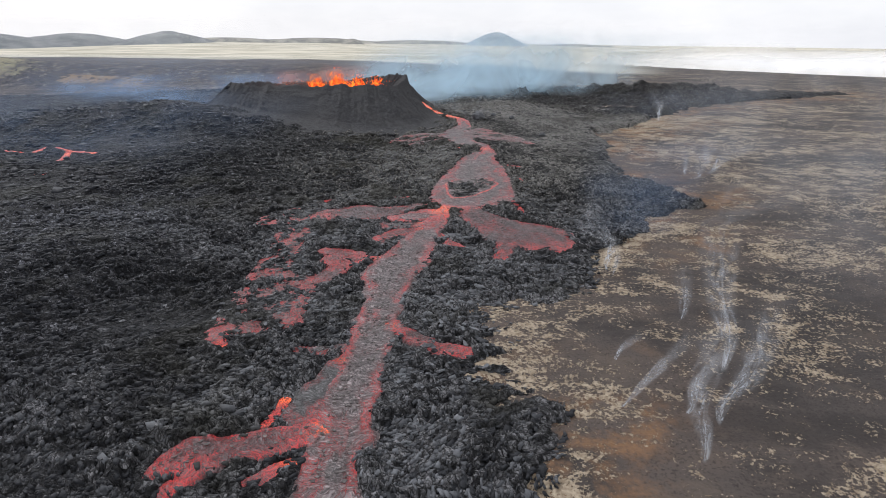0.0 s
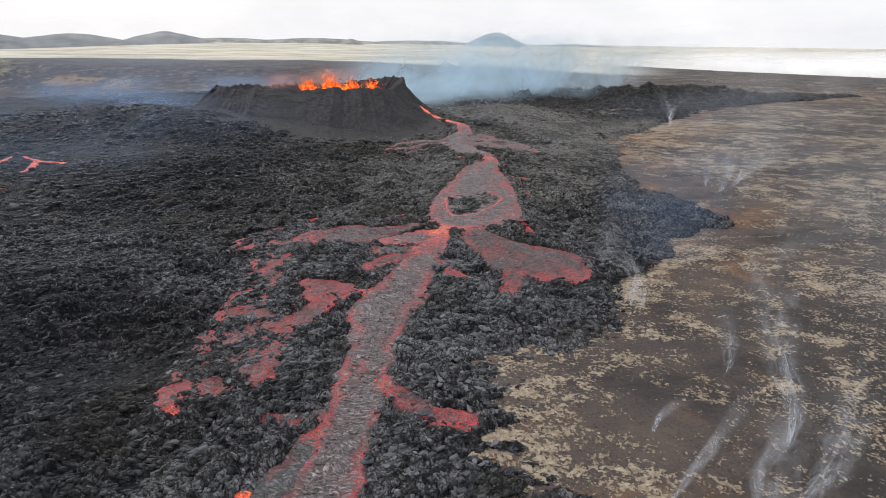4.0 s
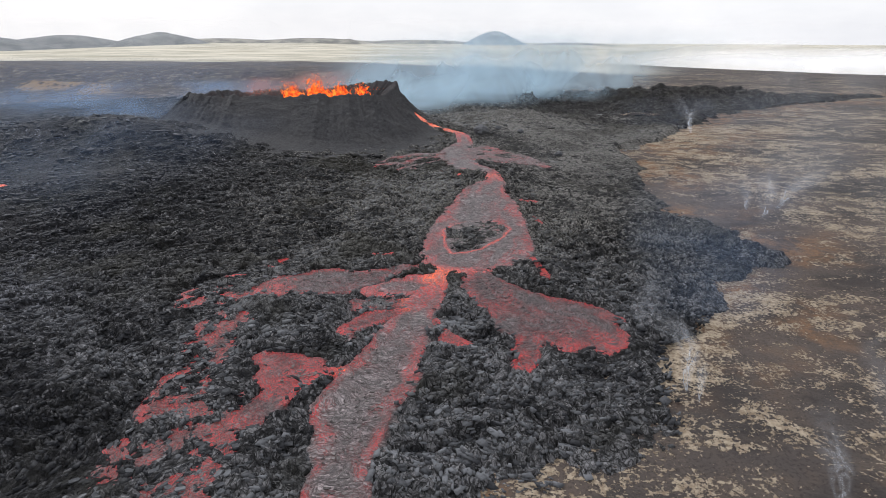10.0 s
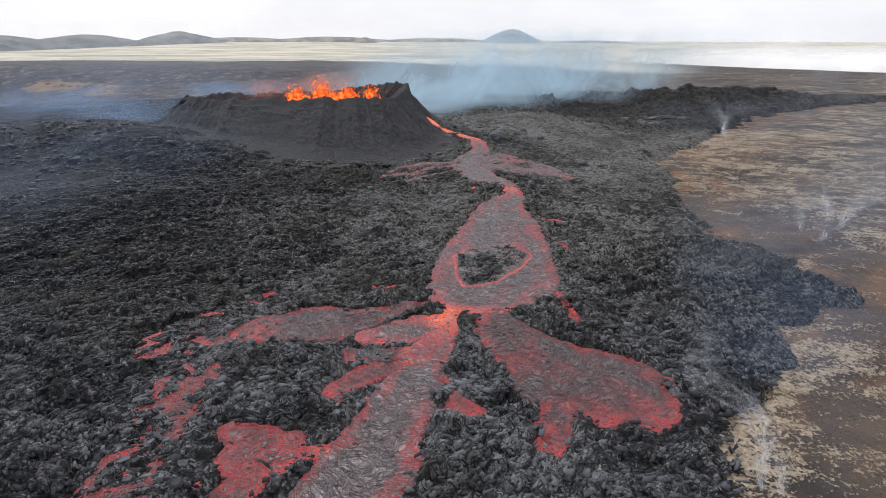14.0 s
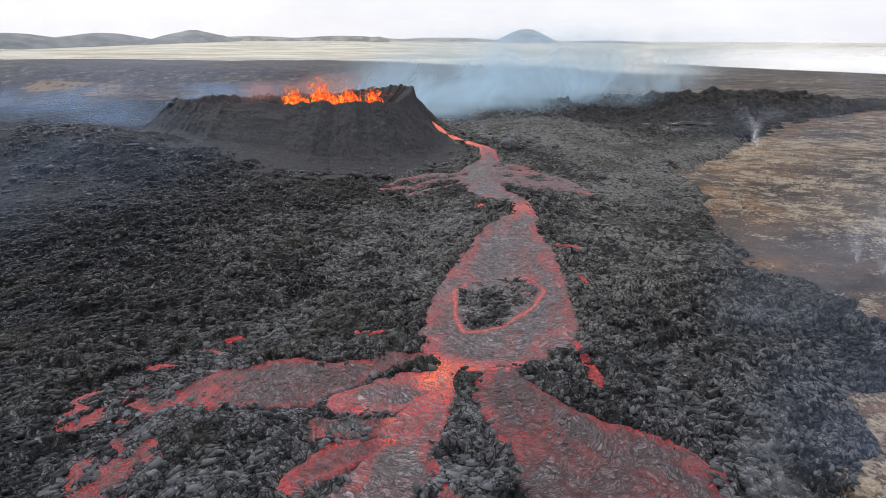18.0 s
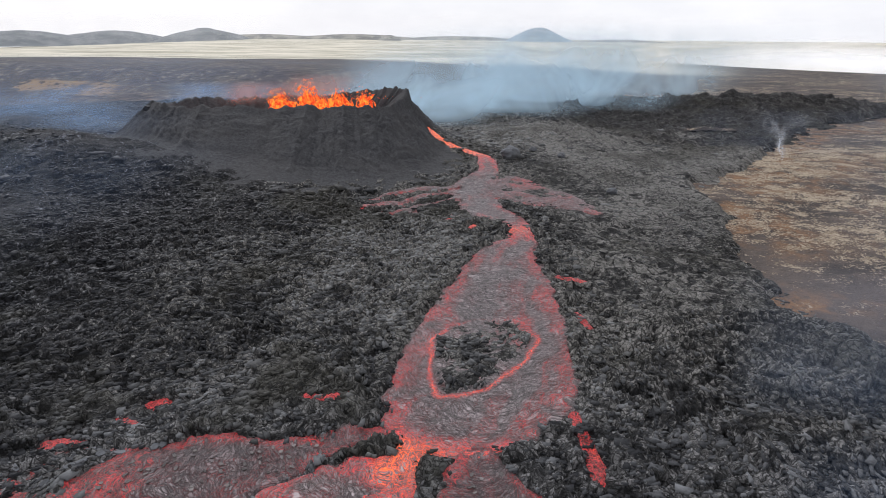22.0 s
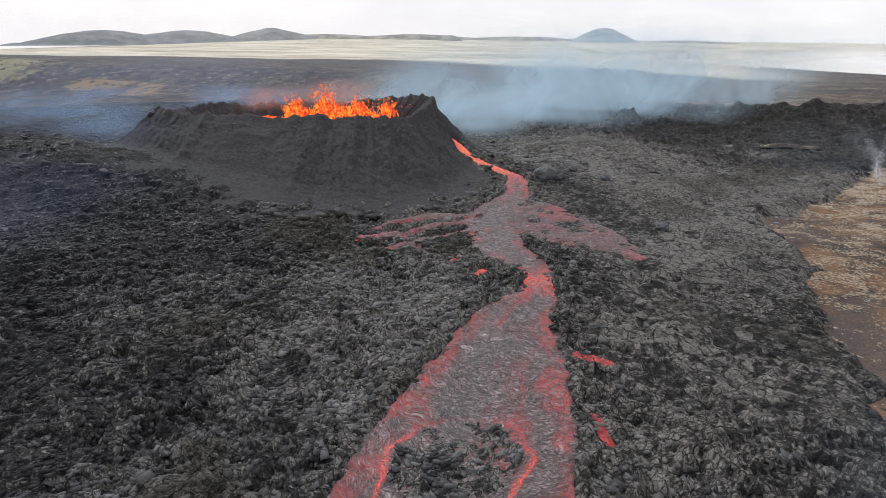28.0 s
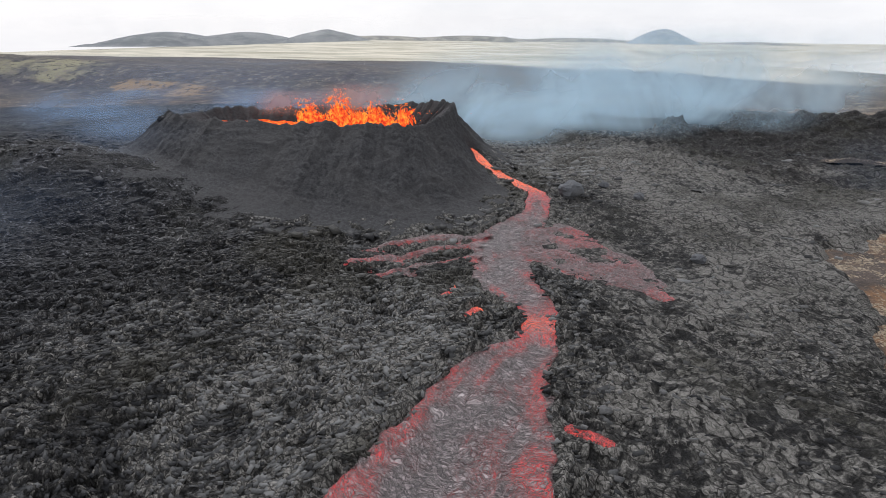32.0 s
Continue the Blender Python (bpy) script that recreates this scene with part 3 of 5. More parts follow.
# ---- plan: outline of the lava field, and its flows as strokes: middle lines with half widths ----
FIELD = [(14, -260), (16, 30), (18, 70), (25, 92), (18, 108), (16, 132), (43, 143), (48, 164), (49, 173), (61, 181), (69, 191), (77, 209),
         (105, 222), (96, 252), (85, 274), (87, 305), (95, 332), (97, 360), (106, 383), (150, 432), (226, 540), (330, 622), (470, 690),
         (300, 700), (60, 720), (-150, 690), (-300, 610), (-380, 560), (-520, 500), (-640, 300), (-640, -260)]
FLOWS = {
    "main": [[(-24, 426, 1.3), (-14.7, 418.3, 1.6), (-5, 411, 2.2), (5, 403.5, 3.1), (11.5, 395, 3.8), (12.4, 374, 4.8),
             (7.4, 351.7, 9.3), (8.4, 335.3, 7.9), (11.5, 325.5, 7.4), (20.5, 310, 4.8), (23, 303, 3.2), (22.8, 296.5, 4.2),
             (17, 279, 9.8), (15.8, 265, 13.0), (13.1, 242, 16.8), (11.4, 230, 17.4), (7.5, 219.5, 12.0), (1.2, 212.5, 4.0), (-0.7, 206, 2.6),
             (-2.5, 197, 3.7), (-5.2, 187, 4.6), (-9.2, 176, 6.0), (-12.4, 160.5, 8.2), (-15.8, 148, 7.4), (-15.6, 132, 5.1), (-17.5, 112, 5.3),
             (-18.5, 88, 5.3), (-18, 68, 4.9), (-19, 50, 5.4), (-24, 10, 6)]],
    "right_fan": [[(11.3, 217.3, 1.8), (11.3, 211.5, 2.6), (11.4, 206, 4.6), (14.4, 199.1, 6.7), (19.2, 191.5, 9.0), (24.1, 186.8, 10.4), (29.1, 183.5, 10.6), (33.3, 180.2, 8.4), (35.6, 176.5, 6.4), (37.4, 173.7, 3.4)],
                  [(31.6, 188.1, 5.3), (38.8, 186.3, 3.9), (42.7, 183.4, 2.2)], [(18.3, 184.0, 4.8), (20.6, 176.2, 3.8), (19.5, 171.8, 3.6), (18, 167.2, 2.9)],
                  [(27.8, 175, 3.0), (28.8, 171.9, 2.0)], [(37, 179.5, 3.4), (41, 178, 1.7)]],
    "left_arm": [[(-0.5, 215.4, 1.8), (-5, 213.8, 1.9), (-11.6, 210.6, 2.6), (-18.2, 206.6, 3.7), (-26.3, 203.3, 7.0), (-34, 201.2, 7.2), (-40, 200.4, 6.0), (-46, 199.4, 3.2)]],
    "mid_lobe": [[(-1.8, 204.6, 1.8), (-4.2, 203.4, 3.6), (-7.6, 201.4, 5.0), (-11.8, 199.8, 5.0), (-16.6, 198.7, 3.3), (-18.4, 198.5, 1.3)]],
    "mid_slab": [[(-7.9, 192.8, 1.9), (-15.4, 191.9, 2.4), (-21.6, 191.4, 2.3)]],
    "mid_tongue": [[(-6.5, 189.6, 2.2), (-11.2, 187.7, 2.3), (-16.3, 185.2, 3.6), (-20.0, 180.8, 2.9), (-22.2, 179.0, 1.2)]],
    "low_lobe": [[(-18.6, 162.8, 1.6), (-21.5, 162.3, 1.6), (-24, 161.6, 2.2), (-27, 161.5, 3.6), (-31, 161.5, 5.4)], [(-26, 164.7, 3.0), (-31, 166, 3.4), (-36.5, 167.5, 2.6)], [(-30.5, 161, 5), (-31.8, 155.4, 4.4), (-33, 150.8, 4.0), (-34.6, 147.8, 2.2)]],
    "side_spill": [[(-13.5, 122.8, 3.6), (-11.0, 121.0, 2.9), (-6.4, 117.2, 2.2), (-2.4, 114.3, 2.2), (1.0, 112.2, 2.7), (3.8, 111.0, 2.5)]],
    "foot_lobe": [[(-21.0, 84.8, 3.4), (-25, 83.6, 3.2), (-29.2, 82.5, 3.4), (-36.4, 81.0, 3.9), (-42.2, 79.4, 4.0), (-45.2, 76.6, 2.6), (-46.8, 74.6, 0.9)], [(-35.2, 79.6, 2.2), (-40.1, 74.9, 1.7), (-42.9, 71.8, 1.5)]],
    "foot_drop": [[(-24.6, 76.8, 1.0), (-28.6, 74.9, 1.9), (-30.7, 73.7, 0.9)]],
    "shoulder": [[(-20.5, 108.5, 2.0), (-23.2, 105.0, 2.6), (-24.6, 99.4, 3.6), (-25.2, 93.8, 3.4), (-25.6, 89.0, 3.2)], [(-20.0, 113.2, 1.8), (-27.9, 111.7, 1.5), (-32.8, 111.8, 1.1)]],
    "left_crust": [[(-53.0, 196.5, 6.0), (-52.0, 190.5, 5.8), (-50.8, 180.6, 6.2), (-51, 171.2, 6.6), (-48.4, 163.0, 8.2), (-46.8, 153, 10.0), (-45.2, 143, 11.2), (-45.6, 132.5, 12.6), (-48.8, 124.4, 9.0), (-52.4, 117.4, 3.8)], [(-50, 192, 2.6), (-46.6, 183, 2.4), (-46, 172, 2.2), (-42.8, 163, 2.0)], [(-36, 201, 7.0), (-45, 200.6, 8.6), (-53, 198, 8.6), (-61, 193, 6.5)]],
    "right_rubble": [[(-0.1, 182.8, 2.1), (2.8, 176.7, 3.3), (4.1, 173.2, 1.7)]],
    "fan_west": [[(4, 354, 4.6), (-4.4, 352.8, 3.6), (-13.3, 348.6, 4.6), (-22.6, 341.0, 3.5), (-30, 333.6, 2.4)], [(2, 346, 4), (-3.3, 344.9, 2.9), (-12.1, 339.1, 3.2), (-21.6, 332.0, 2.9), (-29.4, 325.6, 3.2)],
                 [(3, 338, 3.5), (-0.9, 336.8, 2.0), (-8.6, 331.6, 2.7), (-15.6, 327.0, 2.4), (-19.6, 320.9, 2.6)]],
    "fan_east": [[(14, 356, 9), (20, 354.5, 12.4), (28.0, 346.2, 14.4), (37.6, 338.7, 13.2), (45.0, 332.3, 8.4), (49.2, 325.4, 3.0)], [(22, 368, 4.5), (30, 358, 6.0)]],
    "red_clump": [[(-52.3, 213.4, 1.0), (-47.9, 212.1, 1.2)], [(-48.2, 216.9, 0.7), (-46.3, 217.9, 0.7)], [(-61.0, 195.1, 1.2), (-60.2, 199.2, 1.6)], [(-57, 207, 1.4), (-52, 208, 1.6)], [(-62.5, 188, 1.0), (-60, 186, 1.2)]],
    "streak_a": [[(27.7, 220.8, 0.6), (28.8, 213.0, 0.9), (29.4, 208.1, 1.0), (29.1, 205.6, 0.7)]],
    "streak_b": [[(-19.5, 221.4, 0.8), (-16.3, 220.8, 0.8), (-12.9, 222.8, 0.5)]],
    "streak_c": [[(30.9, 273.7, 0.6), (33.6, 273.2, 0.8), (37.1, 271.9, 0.8)]],
    "streak_d": [[(33.5, 256.4, 0.5), (34.5, 252.5, 0.8), (35.3, 250, 0.5)]],
    "ember_c": [[(-0.8, 313.0, 0.8), (0.9, 318.0, 0.9)]],
    "ember_d": [[(6.8, 303.4, 0.8), (8.6, 306.6, 0.9)]],
    "ember_e": [[(-53.4, 121.4, 1.3), (-52.8, 118.0, 1.6), (-51.7, 115.1, 1.2), (-49.8, 113.9, 0.9)]],
    "ember_f": [[(-38.3, 147.0, 1.6), (-36.6, 142.6, 1.6), (-34.7, 140.1, 0.7)]],
    "ember_g": [[(-188.9, 273.5, 1.3), (-189.6, 281.8, 1.2), (-193.6, 292.8, 1.2), (-187.4, 293.2, 1.0), (-179.3, 290.2, 0.8)], [(-207.5, 304.1, 1.0), (-194.8, 294.8, 1.0)]],
    "ember_h": [[(-211.9, 289.8, 1.0), (-212.4, 295.7, 1.2), (-213.5, 304.1, 1.0)]],
    "ember_i": [[(-183.3, 250.2, 0.9), (-178.7, 250.8, 0.8)]],
    "ember_j": [[(-30.4, 93.4, 0.8), (-31.1, 89.2, 0.9), (-32.0, 86.4, 0.8)]],
    "ember_k": [[(-228.5, 294.5, 1.0), (-217.4, 290.2, 1.0)]],
}


ISLAND = [(12, 251), (5, 248), (1.5, 242), (2, 233), (4, 224), (12, 226.5), (19, 234.5), (23, 244), (19, 251)]


def flow_line(stations, step):
    """Middle line of a flow at even steps: x, y, half width, and the way across it."""
    p = np.array(stations, dtype=float)
    p = np.vstack([2 * p[0] - p[1], p, 2 * p[-1] - p[-2]])
    rows = []
    for i in range(1, len(p) - 2):
        n = max(2, int(np.hypot(*(p[i + 1] - p[i])[:2]) / step))
        s = (np.arange(n) / n)[:, None]
        a, b, c, d = p[i - 1], p[i], p[i + 1], p[i + 2]
        rows.append(0.5 * (2 * b + (c - a) * s + (2 * a - 5 * b + 4 * c - d) * s ** 2 + (3 * b - 3 * c + d - a) * s ** 3))
    rows = np.vstack(rows + [p[-2:-1]])
    way = np.gradient(rows[:, :2], axis=0)
    way /= np.hypot(way[:, 0], way[:, 1])[:, None]
    return rows[:, 0], rows[:, 1], np.maximum(rows[:, 2], 0.15), np.stack([way[:, 1], -way[:, 0]], 1)


def heave(x, y):
    """The lava field's top without its rubble."""
    return swell(x, y) + 0.55 * fractal(x, y, 17.0, 3, 40)


def rafts(x, y, size, k):
    """Which raft of crust a place belongs to: a number from 0 to 1 for each raft."""
    u, v = x / size, y / size
    iu, iv = np.floor(u), np.floor(v)
    best, pick = np.full(u.shape, 9.0), np.zeros(u.shape)
    for du in (-1, 0, 1):
        for dv in (-1, 0, 1):
            cu, cv = iu + du, iv + dv
            d = (u - cu - hash2(cu, cv, k)) ** 2 + (v - cv - hash2(cu, cv, k + 1)) ** 2
            pick = np.where(d < best, hash2(cu, cv, k + 2), pick)
            best = np.minimum(best, d)
    return pick


def crust_height(x, y):
    """Rubble of broken plates on the field, and a tone: its own for each plate, with painted shade in rims and creases.
    """
    wx = x + 2.2 * fractal(x, y, 11.0, 2, 50) + 0.45 * fractal(x, y, 2.2, 2, 55)
    wy = y + 2.2 * fractal(x, y, 11.0, 2, 60) + 0.45 * fractal(x, y, 2.2, 2, 65)
    raft = rafts(wx, wy, 8.5, 700)
    way = 0.35 + 2.4 * (raft - 0.5)
    c, s = np.cos(way), np.sin(way)
    u, v = (wx * c + wy * s) * 0.8, -wx * s + wy * c
    long, tone_a, rim_a = slabs(u + 90 * raft, v, 2.1, 100, 2.0)
    mid, tone_b, rim_b = slabs(u * 1.3 + 31, v + 7, 1.25, 200, 1.6)
    big, tone_c, rim_c = slabs(wx, wy * 1.5, 5.2, 300, 1.4)
    rope = 1 - np.abs(fractal(u, v * 1.25, 2.4, 2, 90))
    rough = 0.5 + 0.5 * smooth(-0.5, 0.45, fractal(x, y, 34.0, 3, 80))
    flat = 0.62 * smooth(22, 48, x) * smooth(230, 285, y) + 0.75 * np.clip(bump(x, y, -70, 128, 20, 12, 20) + bump(x, y, -165, 312, 42, 14, -8) + bump(x, y, -205, 396, 48, 9, 6), 0, 1)
    fold = 1 - np.abs(fractal(wx * 0.7 + wy * 0.5, (wy - wx * 0.4) * 1.5, 13.0, 3, 95, 0.6))
    ru, rv = wx + 9 * fractal(x, y, 26.0, 2, 150), wy + 9 * fractal(x, y, 26.0, 2, 153)
    lobe_a = np.abs(noise2(ru / 5.5, rv / 2.4, 156) + 0.35 * noise2(ru / 2.3, rv / 1.3, 157))
    ru, rv = 0.7 * (wx + wy) + 4 * fractal(x, y, 12.0, 2, 161), 0.7 * (wy - wx) + 4 * fractal(x, y, 12.0, 2, 165)
    lobe_b = np.abs(noise2(ru / 2.6, rv / 1.0, 158) + 0.3 * noise2(ru, rv / 0.6, 159))
    h = (0.4 * long + 0.12 * mid + 0.8 * big) * rough + 0.9 * (lobe_a - 0.3) + 0.4 * (lobe_b - 0.3) + 1.5 * (fold - 0.6) + 0.55 * (1 - np.abs(fractal(wx * 1.2 + 0.3 * wy, wy * 0.6 - 0.2 * wx, 4.2, 2, 97)) - 0.6)
    h -= (0.55 * (1 - smooth(0.0, 0.22, rim_a)) + 0.25 * (1 - smooth(0.0, 0.2, rim_b)) + 0.3 * (1 - smooth(0.0, 0.07, rim_c))) * rough
    # tone also paints shade: dark plate rims, lighter lobe tops
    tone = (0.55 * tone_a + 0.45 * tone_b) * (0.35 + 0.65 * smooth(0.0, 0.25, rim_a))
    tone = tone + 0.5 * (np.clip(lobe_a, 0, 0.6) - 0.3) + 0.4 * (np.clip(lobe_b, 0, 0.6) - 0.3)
    glassy = smooth(-40, -85, x + 18 * fractal(x, y, 40.0, 3, 85))
    tone = tone * (1 - 0.35 * glassy) - 0.44 * glassy - 0.2 * (1 - smooth(130, 175, y)) * smooth(-25, -55, x) + (0.28 * smooth(300, 350, y + 0.4 * (x - 60)) - 0.12 * smooth(225, 270, y)) * smooth(18, 45, x) * (1 - smooth(410, 470, y))
    tone = tone + 0.2 * smooth(-45, -20, x) * smooth(210, 240, y) * (1 - glassy) - 0.55 * np.clip(flat - 0.62, 0, 0.3) - 0.42 * smooth(422, 450, y - 0.1 * x + 14 * fractal(x, y, 30.0, 3, 88)) * smooth(20, 70, x)
    tone = tone + 0.3 * fractal(x, y, 15.0, 4, 87) + 0.2 * fractal(x, y, 46.0, 2, 193) + (0.85 + 0.9 * noise2(x / 3.0 + 0.2 * y, y / 14.0, 149)) * bump(x, y, 36, 446, 34, 26) + 0.3 * bump(x, y, 8, 482, 26, 24) + 0.8 * bump(x, y, 124, 472, 17, 6, 8) - 0.6 * bump(x, y, 40, 372, 9, 42, 20) - 0.3 * bump(x, y, 62, 428, 30, 7, -30) + 0.25 * bump(x, y, 66, 330, 26, 46) + 0.75 * bump(x, y, -160, 356, 22, 6, 48) - 0.12 * smooth(280, 340, y) * smooth(-60, -110, x)
    tone = tone - 0.38 * flat * (1 - smooth(270, 340, y + 0.5 * (x - 60)))
    # furrows and lobe creases darkened as if in shade
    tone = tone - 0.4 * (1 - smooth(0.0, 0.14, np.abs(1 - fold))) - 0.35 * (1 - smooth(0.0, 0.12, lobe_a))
    tone = tone - 0.05 * smooth(220, 250, y) * (1 - smooth(330, 370, y)) - 0.15 * smooth(20, 40, x) * smooth(200, 230, y) * (1 - smooth(275, 320, y))
    tone = tone - 0.18 * smooth(-95, -140, x) * smooth(190, 250, y)
    tone = tone - 0.3 * bump(x, y, 6, 106, 13, 13) + 0.1 * smooth(-90, -120, x) * (1 - smooth(190, 230, y))
    tone = tone + 0.2 * bump(x, y, -28, 222, 24, 16)
    tone = tone + (0.06 + 0.1 * smooth(-25, -50, x)) * (1 - smooth(195, 240, y)) - 0.25 * smooth(-5, 8, x) * (1 - smooth(120, 150, y)) - 0.12 * smooth(-100, -140, x) * smooth(290, 330, y) - 0.05 * smooth(235, 260, y) * (1 - smooth(330, 380, y))
    _, pave, joint = slabs(wx + 1.5 * fold, wy * 1.4, 7.0, 320, 1.0)
    tone = tone + flat * (0.7 * (pave - 0.5) + 0.06 - 0.8 * (1 - smooth(0.02, 0.13, joint)))
    return h * (1 - np.clip(flat, 0, 0.8)), tone, np.clip(flat / 0.62, 0, 1) * smooth(-0.35, 0.1, fractal(x, y, 16.0, 3, 191))


PATCHY = ("left_crust", "fan_west", "fan_east", "right_rubble", "red_clump")


def wandering(x, y):
    """Places shifted a little, which makes the banks of every flow uneven."""
    dx = 1.15 * fractal(x, y, 6.0, 2, 171) + 0.38 * fractal(x, y, 1.7, 2, 175)
    dy = 1.15 * fractal(x, y, 6.0, 2, 181) + 0.38 * fractal(x, y, 1.7, 2, 185)
    return x + dx, y + dy


def banks(key, x, y, wx, wy):
    """Small breakouts keep smoother banks than the large flows."""
    part_of = 0.25 if key.startswith(("ember", "streak")) else 1.0
    return x + part_of * (wx - x), y + part_of * (wy - y)


def flow_depth(key, xs, ys, x, y, reach=6.0, step=0.8):
    """Metres inside the banks of one flow on a net, with the way along and across it."""
    deep, along, over = np.full(x.shape, -50.0), np.zeros(x.shape), np.zeros(x.shape)
    for n, stroke in enumerate(FLOWS[key]):
        fx, fy, fw, across = flow_line(stroke, step)
        length = 140.0 * n + np.concatenate([[0], np.cumsum(np.hypot(np.diff(fx), np.diff(fy)))])
        for cx, cy, w, far, (ax, ay) in zip(fx, fy, fw, length, across):
            i0, i1 = np.searchsorted(xs, (cx - w - reach, cx + w + reach))
            j0, j1 = np.searchsorted(ys, (cy - w - reach, cy + w + reach))
            if i1 > i0 and j1 > j0:
                box = np.s_[j0:j1, i0:i1]
                ox, oy = x[box] - cx, y[box] - cy
                d = 0.97 * w - 0.3 * min(1.0, w / 3) - np.hypot(ox, oy)
                nearer = d > deep[box]
                deep[box] = np.where(nearer, d, deep[box])
                along[box] = np.where(nearer, far - ox * ay + oy * ax, along[box])
                over[box] = np.where(nearer, ox * ax + oy * ay, over[box])
    return deep, along, over


# ---- the old land, one sheet to the horizon ----
def heath():
    xs = grid_axis(-4600, 4600, 10, 210, 1.0, 1.045, 90)
    ys = grid_axis(-1500, 4900, 55, 400, 1.0, 1.04, 70)
    x, y = np.meshgrid(xs, ys)
    near = np.exp(-((x - 90) / 400) ** 2 - ((y - 250) / 500) ** 2)
    edge = inside(x + 6 * fractal(x, y, 18.0, 3, 5), y + 6 * fractal(x, y, 18.0, 3, 9), FIELD)
    moss = 0.04 - 0.12 * smooth(0.0, 0.7, fractal(x, y, 90.0, 2, 17)) - 0.25 * smooth(430, 620, y) * (1 - smooth(150, 260, x)) + 0.12 * bump(x, y, 170, 400, 60, 60)
    moss = moss + 0.26 * smooth(-18, -4, edge) * (1 - smooth(195, 235, y)) + 0.1 * bump(x, y, 110, 240, 90, 110) + 0.1 * bump(x, y, 85, 165, 50, 45) - 0.3 * smooth(70, 120, x) * (1 - smooth(90, 150, y)) - 0.12 * smooth(600, 1000, y) + 0.16 * smooth(190, 260, y)
    scorch = smooth(-38 - 45 * smooth(210, 300, y), -6, edge) * smooth(-0.2, 0.6, fractal(x, y, 26.0, 3, 23) + 0.35)
    z = plain(x, y) + near * (0.8 * fractal(x, y, 60.0, 4, 31) + 0.12 * fractal(x, y, 4.0, 3, 35) + 0.1 * fractal(x, y, 9.0, 2, 33))
    z = z + (1 - near) * (3.0 - 2.2 * smooth(900, 1300, y)) * fractal(x, y, 160.0, 4, 38) * smooth(600, 1100, np.hypot(x, y))
    z = z - 9 * smooth(6, 30, edge)
    # the farthest land takes the pale plain's colour in place of haze
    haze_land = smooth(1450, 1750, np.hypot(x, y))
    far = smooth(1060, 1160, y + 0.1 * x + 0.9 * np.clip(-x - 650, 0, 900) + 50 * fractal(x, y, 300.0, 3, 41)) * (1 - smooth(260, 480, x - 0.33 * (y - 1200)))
    clay = bump(x, y, -378, 690, 40, 30) + 0.9 * bump(x, y, -436, 690, 13, 30)
    grass = bump(x, y, -620, 652, 185, 66, 22)
    gully = smooth(600, 650, y) * (1 - smooth(820, 1000, y)) * (1 - smooth(-200, 60, x)) * 0.85
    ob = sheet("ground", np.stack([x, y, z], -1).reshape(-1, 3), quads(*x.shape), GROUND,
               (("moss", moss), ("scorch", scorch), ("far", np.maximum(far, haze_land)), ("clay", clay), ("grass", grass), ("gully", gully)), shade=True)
    tagged(ob, "brown volcanic heath with pale dry moss patches", "ground", kind="structure")


heath()


# ---- the young lava field ----
def lava_field():
    xs = grid_axis(-560, 480, -78, 82, 0.5, 1.02, 2.4)
    ys = grid_axis(-60, 760, 72, 310, 0.5, 1.018, 2.2)
    x, y = np.meshgrid(xs, ys)
    bed, thin = np.full(x.shape, -50.0), np.full(x.shape, -50.0)
    wx, wy = wandering(x, y)
    for key in FLOWS:
        deep = thin if key in PATCHY else bed
        np.maximum(deep, flow_depth(key, xs, ys, *banks(key, x, y, wx, wy), 7.0, 1.2)[0], out=deep)
    edge = inside(x + 3.5 * fractal(x, y, 14.0, 3, 5) + 1.2 * fractal(x, y, 3.0, 2, 7), y + 3.5 * fractal(x, y, 14.0, 3, 9), FIELD)
    edge = edge + 3.2
    rubble, tone, flat = crust_height(x, y)
    calm = 1 - smooth(-1.6, 0.3, bed)
    levee = 0.45 * np.exp(-((bed + 1.6) / 1.3) ** 2) * (1 - smooth(-1.5, 2.5, thin))
    rubble = rubble * np.clip(1.25 - 0.28 * np.maximum(np.gradient(xs)[None, :], np.gradient(ys)[:, None]), 0.45, 1.0)
    shallow = smooth(-1.5, 2.5, thin) * calm
    tone = tone + 0.34 * smooth(-2.0, 3.0, thin) * (y < 240)
    z = heave(x, y) + rubble * calm * (1 - np.where(y > 315, 0.7, 0.15) * shallow) + levee - 0.85 * (1 - calm)
    z = z + 3.2 * np.abs(fractal(x, y, 15.0, 4, 131, 0.62)) * bump(x, y, 215, 612, 150, 30, 6) + 2.6 * np.abs(fractal(x, y, 11.0, 4, 135, 0.6)) * bump(x, y, 60, 575, 160, 40) + (1.3 * fractal(x, y, 13.0, 3, 139) + 1.7 * np.abs(fractal(x, y, 7.0, 3, 143, 0.65))) * smooth(420, 460, y) * smooth(10, 60, x)
    z = z - 3.4 * (1 - smooth(0.0, 7.0, edge))
    faces = quads(*x.shape)
    keep = (edge.ravel()[faces] > -2.5).any(axis=1)
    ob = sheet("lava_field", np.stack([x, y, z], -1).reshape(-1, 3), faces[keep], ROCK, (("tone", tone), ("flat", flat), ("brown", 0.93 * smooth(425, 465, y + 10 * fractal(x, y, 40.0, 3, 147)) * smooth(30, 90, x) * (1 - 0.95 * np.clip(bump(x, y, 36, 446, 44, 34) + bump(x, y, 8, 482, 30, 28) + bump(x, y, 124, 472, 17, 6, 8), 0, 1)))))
    return tagged(ob, "rough dark grey field of broken young lava crust", "lava field", kind="structure")


field = lava_field()


